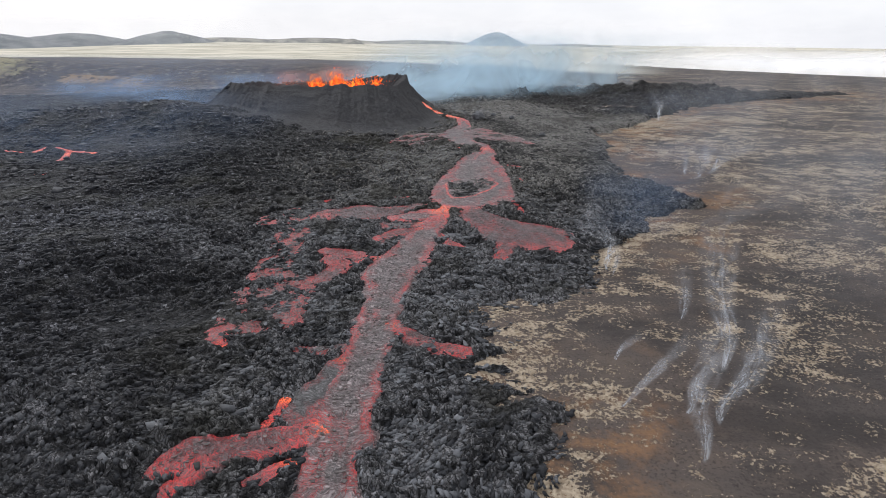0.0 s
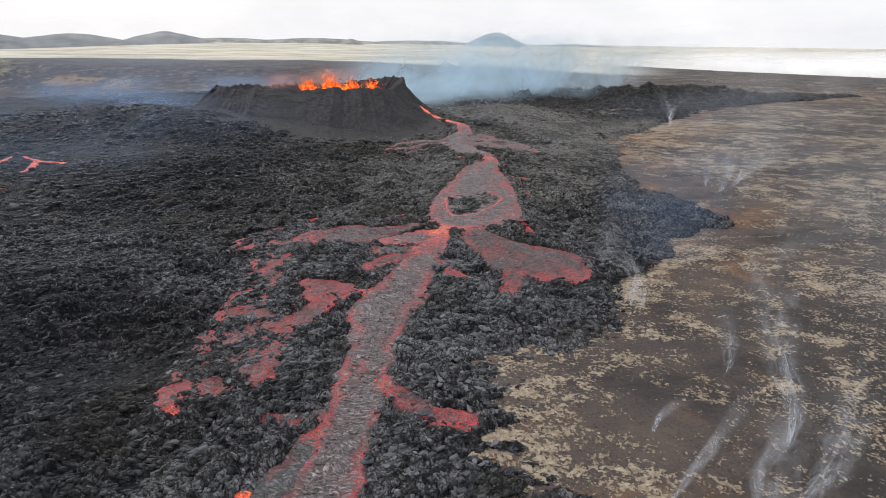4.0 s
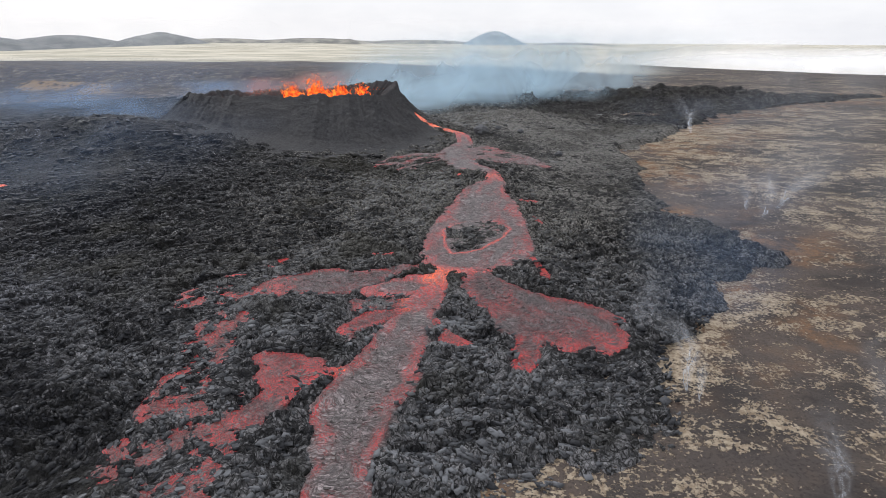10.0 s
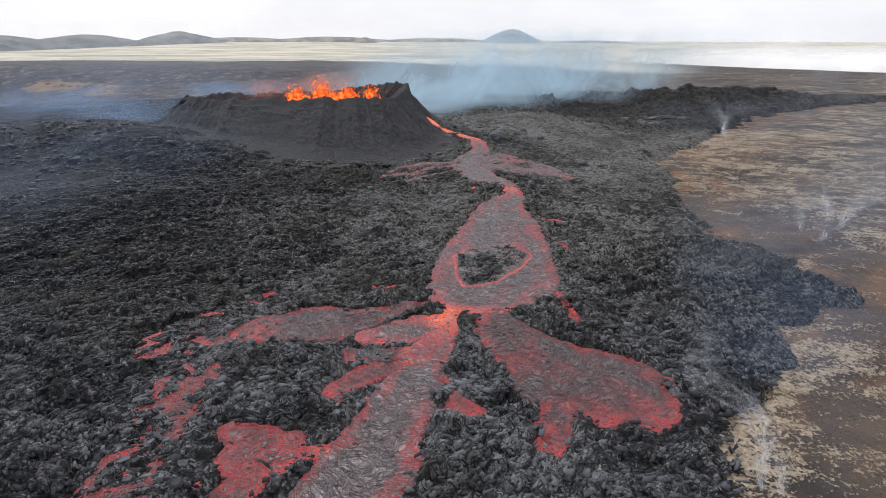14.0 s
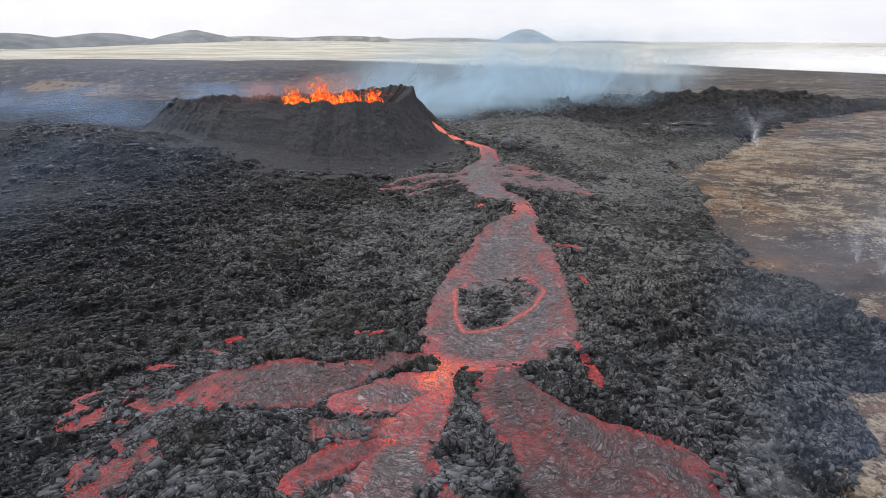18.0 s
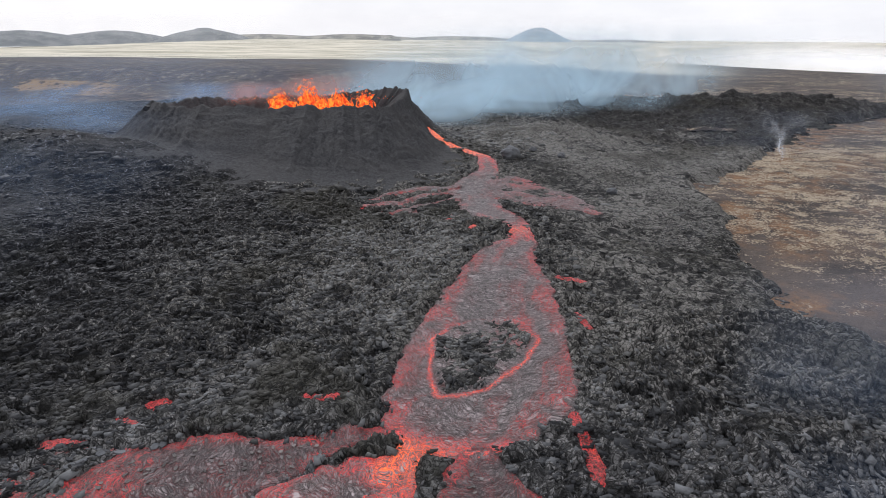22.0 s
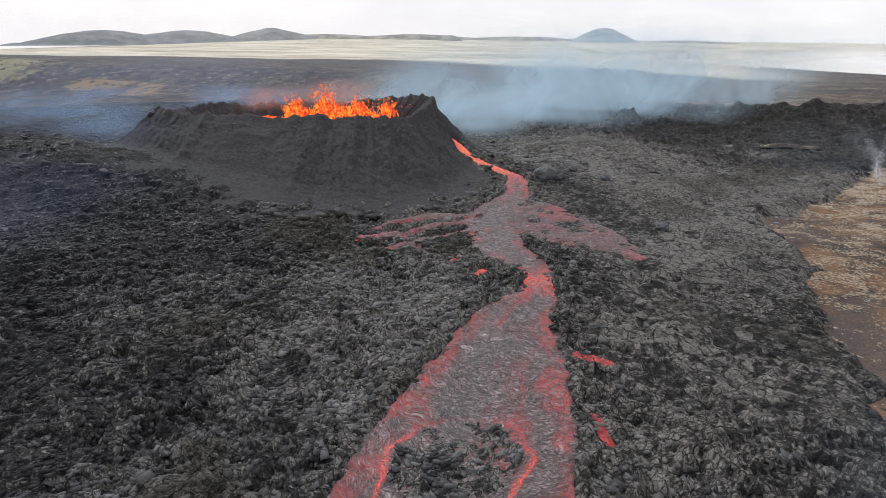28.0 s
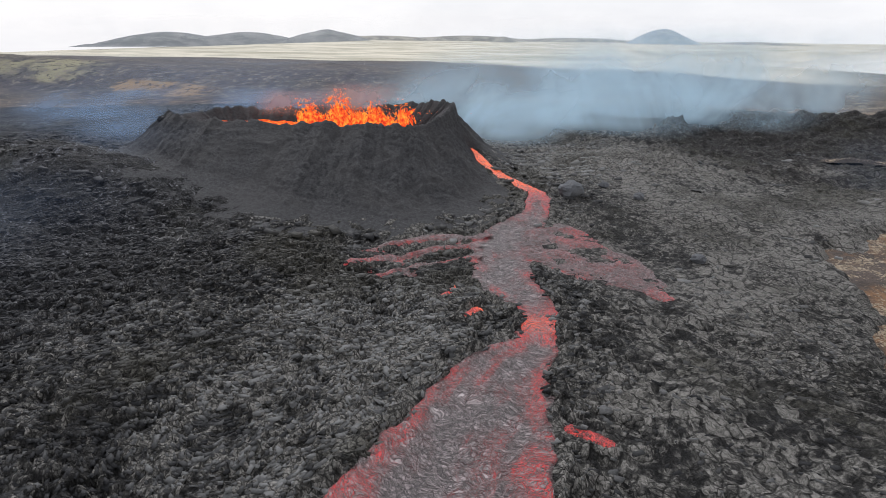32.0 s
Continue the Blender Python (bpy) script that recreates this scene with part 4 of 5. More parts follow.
# ---- flowing lava ----
def flow(key, name, label, material, step, heat=0.0):
    """One flow as a net over its strokes; where an earlier flow runs, that one has the place."""
    stations = np.array([p for stroke in FLOWS[key] for p in stroke])
    rim = stations[:, 2].max() + 4
    xs = np.arange(stations[:, 0].min() - rim, stations[:, 0].max() + rim, step)
    ys = np.arange(stations[:, 1].min() - rim, stations[:, 1].max() + rim, step)
    x, y = np.meshgrid(xs, ys)
    wx, wy = wandering(x, y)
    deep, u, v = flow_depth(key, xs, ys, *banks(key, x, y, wx, wy), 4.0)
    taken = np.full(x.shape, -50.0)
    for other in list(FLOWS)[:list(FLOWS).index(key)]:
        np.maximum(taken, flow_depth(other, xs, ys, *banks(other, x, y, wx, wy), 4.0, 1.6)[0], out=taken)
    seed = 500 + 7 * list(FLOWS).index(key)
    half = np.interp(deep, [0, 20], [0, 20])
    bow = u + 0.03 * v * v
    plates, _, rims = slabs(bow * 1.1 + 0.6 * fractal(x, y, 3.0, 2, 3), v * 0.6 + 0.6 * fractal(x, y, 3.0, 2, 8), 1.3, seed, 1.3)
    ridges = fractal(bow, v * 0.22, 1.3, 3, seed + 9)
    z = heave(x, y) - 0.06 + 0.14 * plates + 0.07 * ridges - 0.1 * (1 - smooth(0.0, 0.15, rims)) - 0.9 * (1 - smooth(-1.5, 0.3, deep))
    band = 2.3
    if key == "main":
        mx, my, mw, _ = flow_line(FLOWS[key][0], 1.0)
        broad = np.interp(-ys, -my, mw)[:, None]
        band = 1.9 + 0.26 * broad
    brim = 1 - smooth(0.1, band, half + 0.9 * fractal(x, y, 4.0, 3, 21))
    lanes = smooth(0.1, 0.8, fractal(u * 0.07, v * 0.5, 1.0, 3, seed + 31)) * smooth(1.0, 3.0, half)
    brim = np.clip(brim * (0.8 + 0.6 * fractal(x, y, 3.5, 3, seed + 41)), 0, 1) * smooth(-0.7, 0.15, deep) + (0.45 if key == "main" else 0.3) * lanes
    tip = np.min([np.hypot(x - stroke[-1][0], y - stroke[-1][1]) - 1.1 * stroke[-1][2] for stroke in FLOWS[key]], axis=0)
    birth = np.hypot(x - FLOWS[key][0][0][0], y - FLOWS[key][0][0][1])
    hot = heat + 0 * x
    if key == "main":
        slim = np.clip(1.15 - broad / 4.4, 0, 1)
        hot = np.maximum(0.85 * slim * smooth(150, 190, y), 0.9 * smooth(384, 408, y))
        hot = hot + 0.3 * bump(x, y, -1, 208, 6, 9) + 0.25 * bump(x, y, 21.5, 304, 6, 9)
        shore = np.exp(-((inside(x, y, ISLAND) + 0.7 + 0.4 * fractal(x, y, 3.0, 2, 77)) / 0.55) ** 2) * (0.25 + 0.75 * smooth(251, 243, y))
        brim, hot = np.maximum(brim, 0.8 * shore), np.maximum(hot, 0.6 * shore)
        brim = brim * (1 - 0.5 * smooth(320, 345, y) * (1 - smooth(370, 390, y)))
    elif key.startswith(("ember", "streak")):
        hot = hot + 0.35 * fractal(x, y, 2.0, 2, seed)
    else:
        brim = brim + 0.4 * (1 - smooth(0.0, 3.5, tip + 1.2 * fractal(x, y, 5.0, 3, 27)))
        if key not in PATCHY:
            hot = hot + 0.75 * np.exp(-(birth / 4.0) ** 2) + 0.25 * (1 - smooth(0.0, 2.5, tip)) * smooth(0.1, 0.5, fractal(x, y, 2.5, 2, seed + 3))
    if key in PATCHY:
        level = {"left_crust": -0.08, "red_clump": 0.2, "right_rubble": 0.15, "fan_west": 0.66}.get(key, 0.3)
        z = z + (level + (0.22 if key == "left_crust" else 0.4) * fractal(x, y, 5.0, 3, seed + 5)) * smooth(0.0, 3.0, deep) - 0.5 * (1 - smooth(0.0, 2.5, deep))
    faces = quads(*x.shape)
    spot = (deep - np.maximum(taken, 0)).ravel()[faces]
    keep = (deep.ravel()[faces] > -1.4).any(axis=1) & ((spot > 0).any(axis=1) | (taken.ravel()[faces] < 0).all(axis=1))
    used, index = np.unique(faces[keep], return_inverse=True)
    put = lambda values: np.broadcast_to(values, x.shape).ravel()[used]
    ob = sheet(name, np.stack([x, y, z], -1).reshape(-1, 3)[used], index.reshape(-1, 4), material,
               (("edge", put(np.clip(brim, 0, 1.2))), ("hot", put(np.clip(hot, 0, 1)))), uv=np.stack([put(bow + 31.0 * (seed - 500)), put(v)], -1), shade=True)
    return tagged(ob, label, "lava flow", "streams of molten lava")


river = flow("main", "lava_river", "glowing lava river with grey crust and red edges", LAVA, 0.4)
fan = flow("right_fan", "lava_fan", "broad red and grey lava lobe on black rock", LAVA_FAN, 0.35)
stream = flow("left_arm", "lava_stream", "crusted side stream of the lava river", LAVA_FAN, 0.4)
flow("mid_lobe", "lava_lobe", "small red lobe beside the lava river", LAVA, 0.35, 0.12)
flow("mid_slab", "chilled_lava_slab", "smooth grey skin of chilled lava beside the river", LAVA_SKIN, 0.35)
flow("mid_tongue", "lava_tongue", "grey and red tongue beside the lava river", LAVA_FAN, 0.35)
low_lobe = flow("low_lobe", "lava_lobe", "pinkish lobe spilled beside the lava river", LAVA_FAN, 0.35)
spill = flow("side_spill", "lava_spill", "short red spill beside the lava river", LAVA_FAN, 0.3)
foot_lobe = flow("foot_lobe", "lava_lobe", "red-edged lava lobe over dark rubble", LAVA_FAN, 0.3, 0.1)
flow("foot_drop", "lava_drop", "small separate drop of red lava", LAVA_FAN, 0.3)
flow("shoulder", "lava_shoulder", "cooling shoulder of the lava river", LAVA_SKIN, 0.35)
crusted = flow("left_crust", "crusted_lava_flow", "half-cooled lava covered with broken grey plates", LAVA_CRUST, 0.4)
flow("right_rubble", "red_rubble", "patch of dark rubble with red gaps", LAVA_CRUST, 0.35)
flow("fan_west", "cooling_lava_fan", "pinkish cooling lava fan below the cone", LAVA_PINK, 0.45)
fan_east = flow("fan_east", "cooling_lava_fan", "streaked cooling lava fan beside the river", LAVA_PINK, 0.45)
flow("red_clump", "red_rubble", "scattered red gaps in dark rubble", LAVA_EMBER, 0.35, 0.2)
for ember in [key for key in FLOWS if key.startswith("streak")]:
    flow(ember, "lava_streak", "thin glowing streak of lava among black rubble", LAVA_EMBER, 0.25, 0.15)
for ember in [key for key in FLOWS if key.startswith("ember")]:
    flow(ember, "lava_breakout", "small bright breakout of molten lava", LAVA_EMBER, 0.25, 0.5)


# ---- island of dark rock in the river ----
def island():
    xs, ys = np.arange(-1, 27, 0.35), np.arange(221, 256, 0.35)
    x, y = np.meshgrid(xs, ys)
    d = inside(x + 0.8 * fractal(x, y, 3.0, 3, 71), y + 0.8 * fractal(x, y, 3.0, 3, 75), ISLAND)
    rubble, tone, flat = crust_height(x, y)
    up = smooth(-0.6, 1.6, d)
    z = heave(x, y) - 0.9 + up * (1.0 + 0.4 * rubble * smooth(0.5, 2.0, d))
    faces = quads(*x.shape)
    keep = (d.ravel()[faces] > -0.8).any(axis=1)
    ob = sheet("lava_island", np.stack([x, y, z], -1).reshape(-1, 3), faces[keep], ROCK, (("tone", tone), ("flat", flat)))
    tagged(ob, "dark rock island parting the glowing lava river", "rock island")


island()


# ---- the crater cone ----
def cone():
    base = thing("crater_cone", (-88, 420, 0), "steep black scoria cone with an open crater", "volcanic cone")
    turn = np.linspace(0, 2 * math.pi, 460, endpoint=False)
    ct, st = np.cos(turn), np.sin(turn)
    square = np.where((ct < 0) & (st < 0), 0.5, 0.72)
    rx, ry = 61 * np.sign(ct) * np.abs(ct) ** square, 28 * np.sign(st) * np.abs(st) ** square
    tx, ty = np.gradient(np.concatenate([rx[-3:], rx, rx[:3]]))[3:-3], np.gradient(np.concatenate([ry[-3:], ry, ry[:3]]))[3:-3]
    ring = np.ones(9) / 9
    nx = np.convolve(np.concatenate([ty[-4:], ty, ty[:4]]), ring, "valid")
    ny = np.convolve(np.concatenate([-tx[-4:], -tx, -tx[:4]]), ring, "valid")
    nn = np.hypot(nx, ny)
    nx, ny = nx / nn, ny / nn
    ang = np.degrees(turn)

    def hump(at, wide):
        return np.exp(-((((ang - at + 180) % 360) - 180) / wide) ** 2)

    top = 33.6 - 2.6 * hump(122, 58) + 4.4 * hump(34, 22) + 2.4 * hump(62, 22) + 3.5 * hump(8, 18) + 0.6 * hump(345, 14) - 2.2 * hump(180, 22) + 1.6 * hump(206, 4) - 0.8 * hump(250, 20)
    ragged = 0.7 * fractal(rx, ry, 5.0, 4, 81) + 0.5 * fractal(rx, ry, 1.6, 2, 84) * (1 + 1.5 * hump(20, 30))
    top = np.minimum(top, 38.2) + ragged
    down = np.concatenate([[-22, -16, -11, -7, -4, -2, -0.8], np.linspace(0, 8, 22)[0:], np.linspace(8.6, 60, 70)])
    d = down[:, None]
    steep = 1 + 0.8 * hump(8, 28) + 0.5 * hump(185, 30)
    run = np.maximum(d, 0) * steep[None, :]
    cliff = 1 + 1.6 * hump(5, 22)[None, :]
    fall = np.where(run < 3, run * 0.8 * cliff, 2.4 * cliff + (run - 3) * 0.605)
    foot = heave(rx[None, :] - 88 + nx * d, ry[None, :] + 420 + ny * d)
    x, y = rx[None, :] + nx * d, ry[None, :] + ny * d
    z = top[None, :] - fall
    lumps = 0.4 * fractal(x, y, 9.0, 4, 91) + 0.5 * fractal(x, y, 1.3, 3, 95) + 0.35 * fractal(turn[None, :] * 30 + 0 * d, d * 0.12, 1.0, 3, 99)
    z = z + lumps * smooth(0, 5, d)
    blend = z - foot
    z = np.where(blend < 5, foot + 5 * np.exp((np.minimum(blend, 5) - 5) / 5.0) - 0.9, z - 0.9)
    bank = np.array([(-17, 420), (-11, 415.5), (-5, 411), (0, 407), (5, 403.5), (11.5, 395)])
    clear = np.min(np.hypot(x[..., None] - 88 - bank[:, 0], y[..., None] + 420 - bank[:, 1]), axis=-1)
    z = np.where(z > foot - 1.2, z - (z - foot + 1.2) * (1 - smooth(3.2, 6.5, clear)) * (d > 2), z)
    inner = np.minimum(d, 0)
    z = np.where(d < 0, top[None, :] + inner * 0.85 + 0.6 * fractal(x, y, 3.0, 3, 111), z)
    tone = 0.5 + 0 * z
    flank = sheet("flank", np.stack([x, y, z], -1).reshape(-1, 3), quads(*x.shape, closed=True), SCORIA, (("tone", tone),), parent=base)
    tagged(flank, "black loose scoria slope")
    a, s = np.meshgrid(turn[::4], np.linspace(0, 0.92, 26))
    lx, ly = 61 * np.cos(a) * s, 29 * np.sin(a) * s
    lz = 25.0 + 0.5 * fractal(lx, ly, 5.0, 3, 121)
    sheet("lava_pond", np.stack([lx, ly, lz], -1).reshape(-1, 3), quads(*lx.shape, closed=True), FIRE, shade=True, parent=base)["label"] = "boiling orange lava pond"


cone()


# ---- a patch of old heath that the lava went round ----
def kipuka(x0, y0, wide, deep, seed):
    x, y = np.meshgrid(np.linspace(-1, 1, 60), np.linspace(-1, 1, 40))
    r = np.hypot(x, y) + 0.28 * fractal(x * wide, y * deep, 5.0, 3, seed)
    px, py = x0 + x * wide, y0 + y * deep
    z = heave(px, py) + 1.1 * (1 - r) + 0.8 + 0.2 * fractal(px, py, 2.0, 2, seed + 5)
    faces = quads(*x.shape)
    keep = (r.ravel()[faces] < 1.05).any(axis=1)
    zero = 0 * x
    ob = sheet("heath_island", np.stack([px, py, z], -1).reshape(-1, 3), faces[keep], GROUND,
               (("moss", zero - 0.1), ("scorch", zero), ("far", zero), ("clay", zero), ("grass", zero), ("gully", zero)), shade=True)
    tagged(ob, "small beige patch of old heath ringed by lava", "ground patch")


kipuka(150, 508, 17, 6, 611)


# ---- spatter thrown up in the crater ----
def spatter(name, at, way, size, parent, label):
    """Many drawn-out drops of lava in one mesh: each lies along its way."""
    n = len(at)
    way = way / np.linalg.norm(way, axis=1)[:, None]
    side = np.cross(way, np.random.default_rng(n).normal(size=(n, 3)))
    side /= np.linalg.norm(side, axis=1)[:, None]
    third = np.cross(way, side)
    long, slim, flat = size[:, :1], size[:, 1:2], size[:, 2:]
    points = np.stack([at + way * long, at + side * slim, at + third * flat, at - side * slim, at - third * flat, at - way * long * 1.3], 1).reshape(-1, 3)
    one = np.array([(0, 1, 2), (0, 2, 3), (0, 3, 4), (0, 4, 1), (5, 2, 1), (5, 3, 2), (5, 4, 3), (5, 1, 4)])
    faces = (one[None] + 6 * np.arange(n)[:, None, None]).reshape(-1, 3)
    tagged(sheet(name, points, faces, FIRE, parent=parent), label, kind="stuff")


def fountain(x, y, high, wide, count, seed, label):
    """Lava thrown up from one vent: drops on the way up and down, dense at the foot, thin at the top."""
    gen = np.random.default_rng(seed)
    base = thing("lava_fountain", (x, y, 25), label, "lava fountain", "lava fountains in the crater")
    jets = gen.uniform(-1, 1, (max(4, int(wide)), 1)) * wide * 0.8
    power = gen.uniform(0.45, 1.0, len(jets)) * (1 - 0.5 * (jets[:, 0] / wide) ** 2)
    power[np.argmin(np.abs(jets[:, 0]))] = 1.0
    pick = gen.integers(0, len(jets), count)
    rise = np.sqrt(2 * 9.81 * high * power[pick]) * gen.beta(5, 1.6, count)
    drift = np.stack([gen.normal(0, 0.09, count) * rise + 0.3, gen.normal(0, 0.07, count) * rise], 1)
    when = gen.random(count) ** 0.9 * 1.75 * rise / 9.81
    at = np.stack([jets[pick, 0] + gen.normal(0, 0.5, count) + drift[:, 0] * when, gen.normal(0, 0.12 * wide + 0.5, count) + drift[:, 1] * when, rise * when - 4.9 * when ** 2], 1)
    way = np.stack([drift[:, 0], drift[:, 1], rise - 9.81 * when + gen.normal(0, 1.0, count)], 1)
    thick = gen.lognormal(-1.3, 0.45, count) * (1.25 - 0.6 * np.clip(at[:, 2] / high, 0, 1))
    size = np.stack([thick * gen.uniform(1.2, 3.4, count), thick, thick * gen.uniform(0.5, 1.0, count)], 1)
    spatter("jet", at, way, size, base, "orange jet of molten spatter")
    few = count // 14
    at = np.stack([gen.normal(0, 0.75 * wide, few), gen.normal(0, 1.5, few), high * gen.uniform(0.45, 1.12, few)], 1)
    size = gen.uniform(0.08, 0.24, (few, 1)) * np.array([[1.4, 1.0, 1.0]])
    spatter("droplets", at, gen.normal(0, 1, (few, 3)), size, base, "flying red-hot droplets")


fountain(-73, 432, 8.4, 21.0, 3600, 7, "long low curtain of orange spatter in the crater")
fountain(-78, 424, 15.5, 3.4, 1500, 3, "tall orange lava fountain in the crater")
fountain(-63, 426, 11.6, 5.0, 1300, 4, "low orange lava fountain in the crater")
fountain(-92, 424, 11.4, 5.0, 1200, 5, "low orange lava fountain in the crater")
fountain(-50, 428, 12.5, 2.6, 500, 6, "small lava fountain beside the crater rim")


# ---- single boulders ----
def boulder(x, y, size, seed, label, z=None):
    rnd = random.Random(seed)
    bm = bmesh.new()
    bmesh.ops.create_icosphere(bm, subdivisions=3, radius=1.0)
    for v in bm.verts:
        p = v.co.copy()
        for k in range(3):
            f = 1.3 * 2 ** k
            v.co += p * 0.26 / 1.7 ** k * noise.noise(p * f + Vector((seed * 3.1, k * 7.7, 0)))
        v.co = Vector((v.co.x * size * 0.62, v.co.y * size * 0.5, v.co.z * size * 0.42))
    me = bpy.data.meshes.new("boulder")
    bm.to_mesh(me)
    bm.free()
    me.attributes.new("tone", "FLOAT", "POINT").data.foreach_set("value", [0.05 if seed == 5 else 0.7] * len(me.vertices))
    me.materials.append(SLAB)
    ob = new("boulder", me)
    z = float(heave(np.float64(x), np.float64(y))) if z is None else z
    ob.matrix_world = pose(x, y, z + size * 0.22, 0, 0, seed * 47)
    tagged(ob, label, "boulder", "boulders on the lava")


boulder(23, 397, 7.5, 1, "large grey boulder on the bank of the lava river")
boulder(46, 398, 3.6, 2, "small grey boulder on flat lava")
boulder(60, 352, 3.2, 3, "small grey boulder on flat lava")
boulder(34, 410, 3.0, 4, "small dark boulder on the lava slope")
boulder(-146, 399, 4.2, 5, "dark spatter knob on the rim of the cone", 29.2)


# ---- far hills ----
def hill(az, dist, wide, deep, high, foot, seed, material, label, skew=0.0):
    cx, cy = dist * math.sin(radians(az)), dist * math.cos(radians(az))
    u, v = np.meshgrid(np.linspace(-1, 1, 90), np.linspace(-1, 1, 40))
    r = np.hypot(u - skew * (1 - u * u), v)
    h = (1 - smooth(0.0, 1.0, r)) ** 0.85 * high
    h = h + 0.045 * high * fractal(u * 4, v * 4, 1.0, 4, seed) * smooth(0, 0.2, h / high)
    c, s = math.cos(radians(-az)), math.sin(radians(-az))
    x, y = cx + u * wide * c - v * deep * s, cy + u * wide * s + v * deep * c
    ob = sheet("hill", np.stack([x, y, foot + h], -1).reshape(-1, 3), quads(*x.shape), material, shade=True)
    tagged(ob, label, "hill", kind="structure")


hill(5.2, 4150, 330, 300, 118, -48, 201, HILL, "bare hill on the horizon, tinted grey-blue for haze", -0.12)
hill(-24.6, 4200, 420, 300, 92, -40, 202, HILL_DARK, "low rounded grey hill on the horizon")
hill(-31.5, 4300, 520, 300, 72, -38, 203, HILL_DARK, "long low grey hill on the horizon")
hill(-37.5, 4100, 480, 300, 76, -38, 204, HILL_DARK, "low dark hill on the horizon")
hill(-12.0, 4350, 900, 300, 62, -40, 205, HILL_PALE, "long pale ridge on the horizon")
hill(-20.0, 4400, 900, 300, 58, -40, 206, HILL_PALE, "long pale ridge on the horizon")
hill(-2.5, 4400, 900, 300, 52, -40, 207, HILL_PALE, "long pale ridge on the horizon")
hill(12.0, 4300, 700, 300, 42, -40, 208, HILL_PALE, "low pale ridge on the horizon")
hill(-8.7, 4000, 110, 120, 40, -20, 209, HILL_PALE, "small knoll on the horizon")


# ---- gas and steam ----
def veil(name, x, y, foot, wide, high, lean, drift, material, parent, seed, label=""):
    """A thin billowing curtain of gas that stands at x, y, leans away and drifts sideways."""
    u, v = np.meshgrid(np.linspace(0, 1, 36), np.linspace(0, 1, 22))
    px = (u - 0.5) * wide * (0.8 + 0.4 * v) + drift * v ** 1.3
    py = lean * v + 0.05 * wide * np.sin(3 * u + seed)
    pz = foot + v * high + 0 * u
    ob = sheet(name, np.stack([px + x, py + y, pz], -1).reshape(-1, 3), quads(*u.shape), material, uv=np.stack([u, v], -1).reshape(-1, 2), shade=True, parent=parent)
    ob.visible_shadow = False
    return tagged(ob, label)


plume = thing("gas_plume", (0, 0, 0), "thin bluish gas drifting from the crater", "gas cloud")
for i, (x, y, wide, high, lean, drift) in enumerate([(-84, 446, 60, 44, 16, 36), (-40, 475, 130, 58, 20, 50), (0, 520, 200, 60, 24, 60), (40, 570, 260, 64, 24, 70), (80, 650, 320, 62, 24, 80)]):
    veil("veil", x, y, 10, wide, high, lean, drift, PLUME, plume, 300 + i)
haze = thing("far_haze", (0, 0, 0), "thin bluish haze over the distant heath", "haze")
for i, (x, y, wide, high) in enumerate([(-420, 880, 1300, 40)]):
    veil("veil", x, y, -12, wide, high, 20, 0, DISTANCE, haze, 340 + i)
for i, (x, y, wide, high) in enumerate([(-360, 610, 520, 40)]):
    veil("veil", x, y, 4, wide, high, 20, 0, DISTANCE, haze, 350 + i)
for i, (x, y, wide, high) in enumerate([(-700, 3000, 5200, 150)]):
    veil("veil", x, y, -20, wide, high, 20, 0, FAR_MIST, haze, 355 + i)
fumes = thing("crater_fume", (0, 0, 0), "thin bluish fume beside the crater", "gas cloud")
for i, (x, y, wide, high, lean, drift) in enumerate([(-150, 440, 60, 24, 10, 26), (-260, 450, 260, 16, 60, 40), (-225, 420, 190, 12, 60, 40), (-200, 500, 200, 16, 60, 40)]):
    veil("veil", x, y, 14, wide, high, lean, drift, FUME, fumes, 320 + i)
for i, (x, y, wide, high) in enumerate([(-112, 436, 56, 13), (-84, 440, 40, 17)]):
    veil("veil", x, y, 27, wide, high, 6, 12, WARM, fumes, 326 + i, "brownish smoke over the lava pond")
mist = thing("blue_mist", (0, 0, 0), "faint blue gas lying over the dark lava", "gas cloud")
for i, (x, y, wide, high, lean, drift) in enumerate([(-235, 330, 220, 26, 60, 20), (-200, 235, 250, 30, 60, 20), (78, 218, 60, 26, 20, 12), (62, 180, 44, 20, 16, 8), (170, 440, 130, 26, 30, 20)]):
    veil("veil", x, y, 3 if x > 0 else 8, wide, high, lean, drift, MIST, mist, 370 + i)
smoke = thing("thin_smoke", (0, 0, 0), "faint grey smoke drifting over the heath", "smoke")
for i, (x, y, wide, high, lean, drift) in enumerate([(150, 300, 120, 46, 40, 40), (120, 175, 60, 34, 40, 24), (230, 420, 160, 46, 50, 40), (70, 225, 40, 24, 20, 14), (150, 215, 170, 60, 40, 30), (110, 120, 90, 46, 30, 20), (520, 760, 620, 44, 40, 30)]):
    veil("veil", x, y, 2, wide, high, lean, drift, HAZE, smoke, 330 + i)


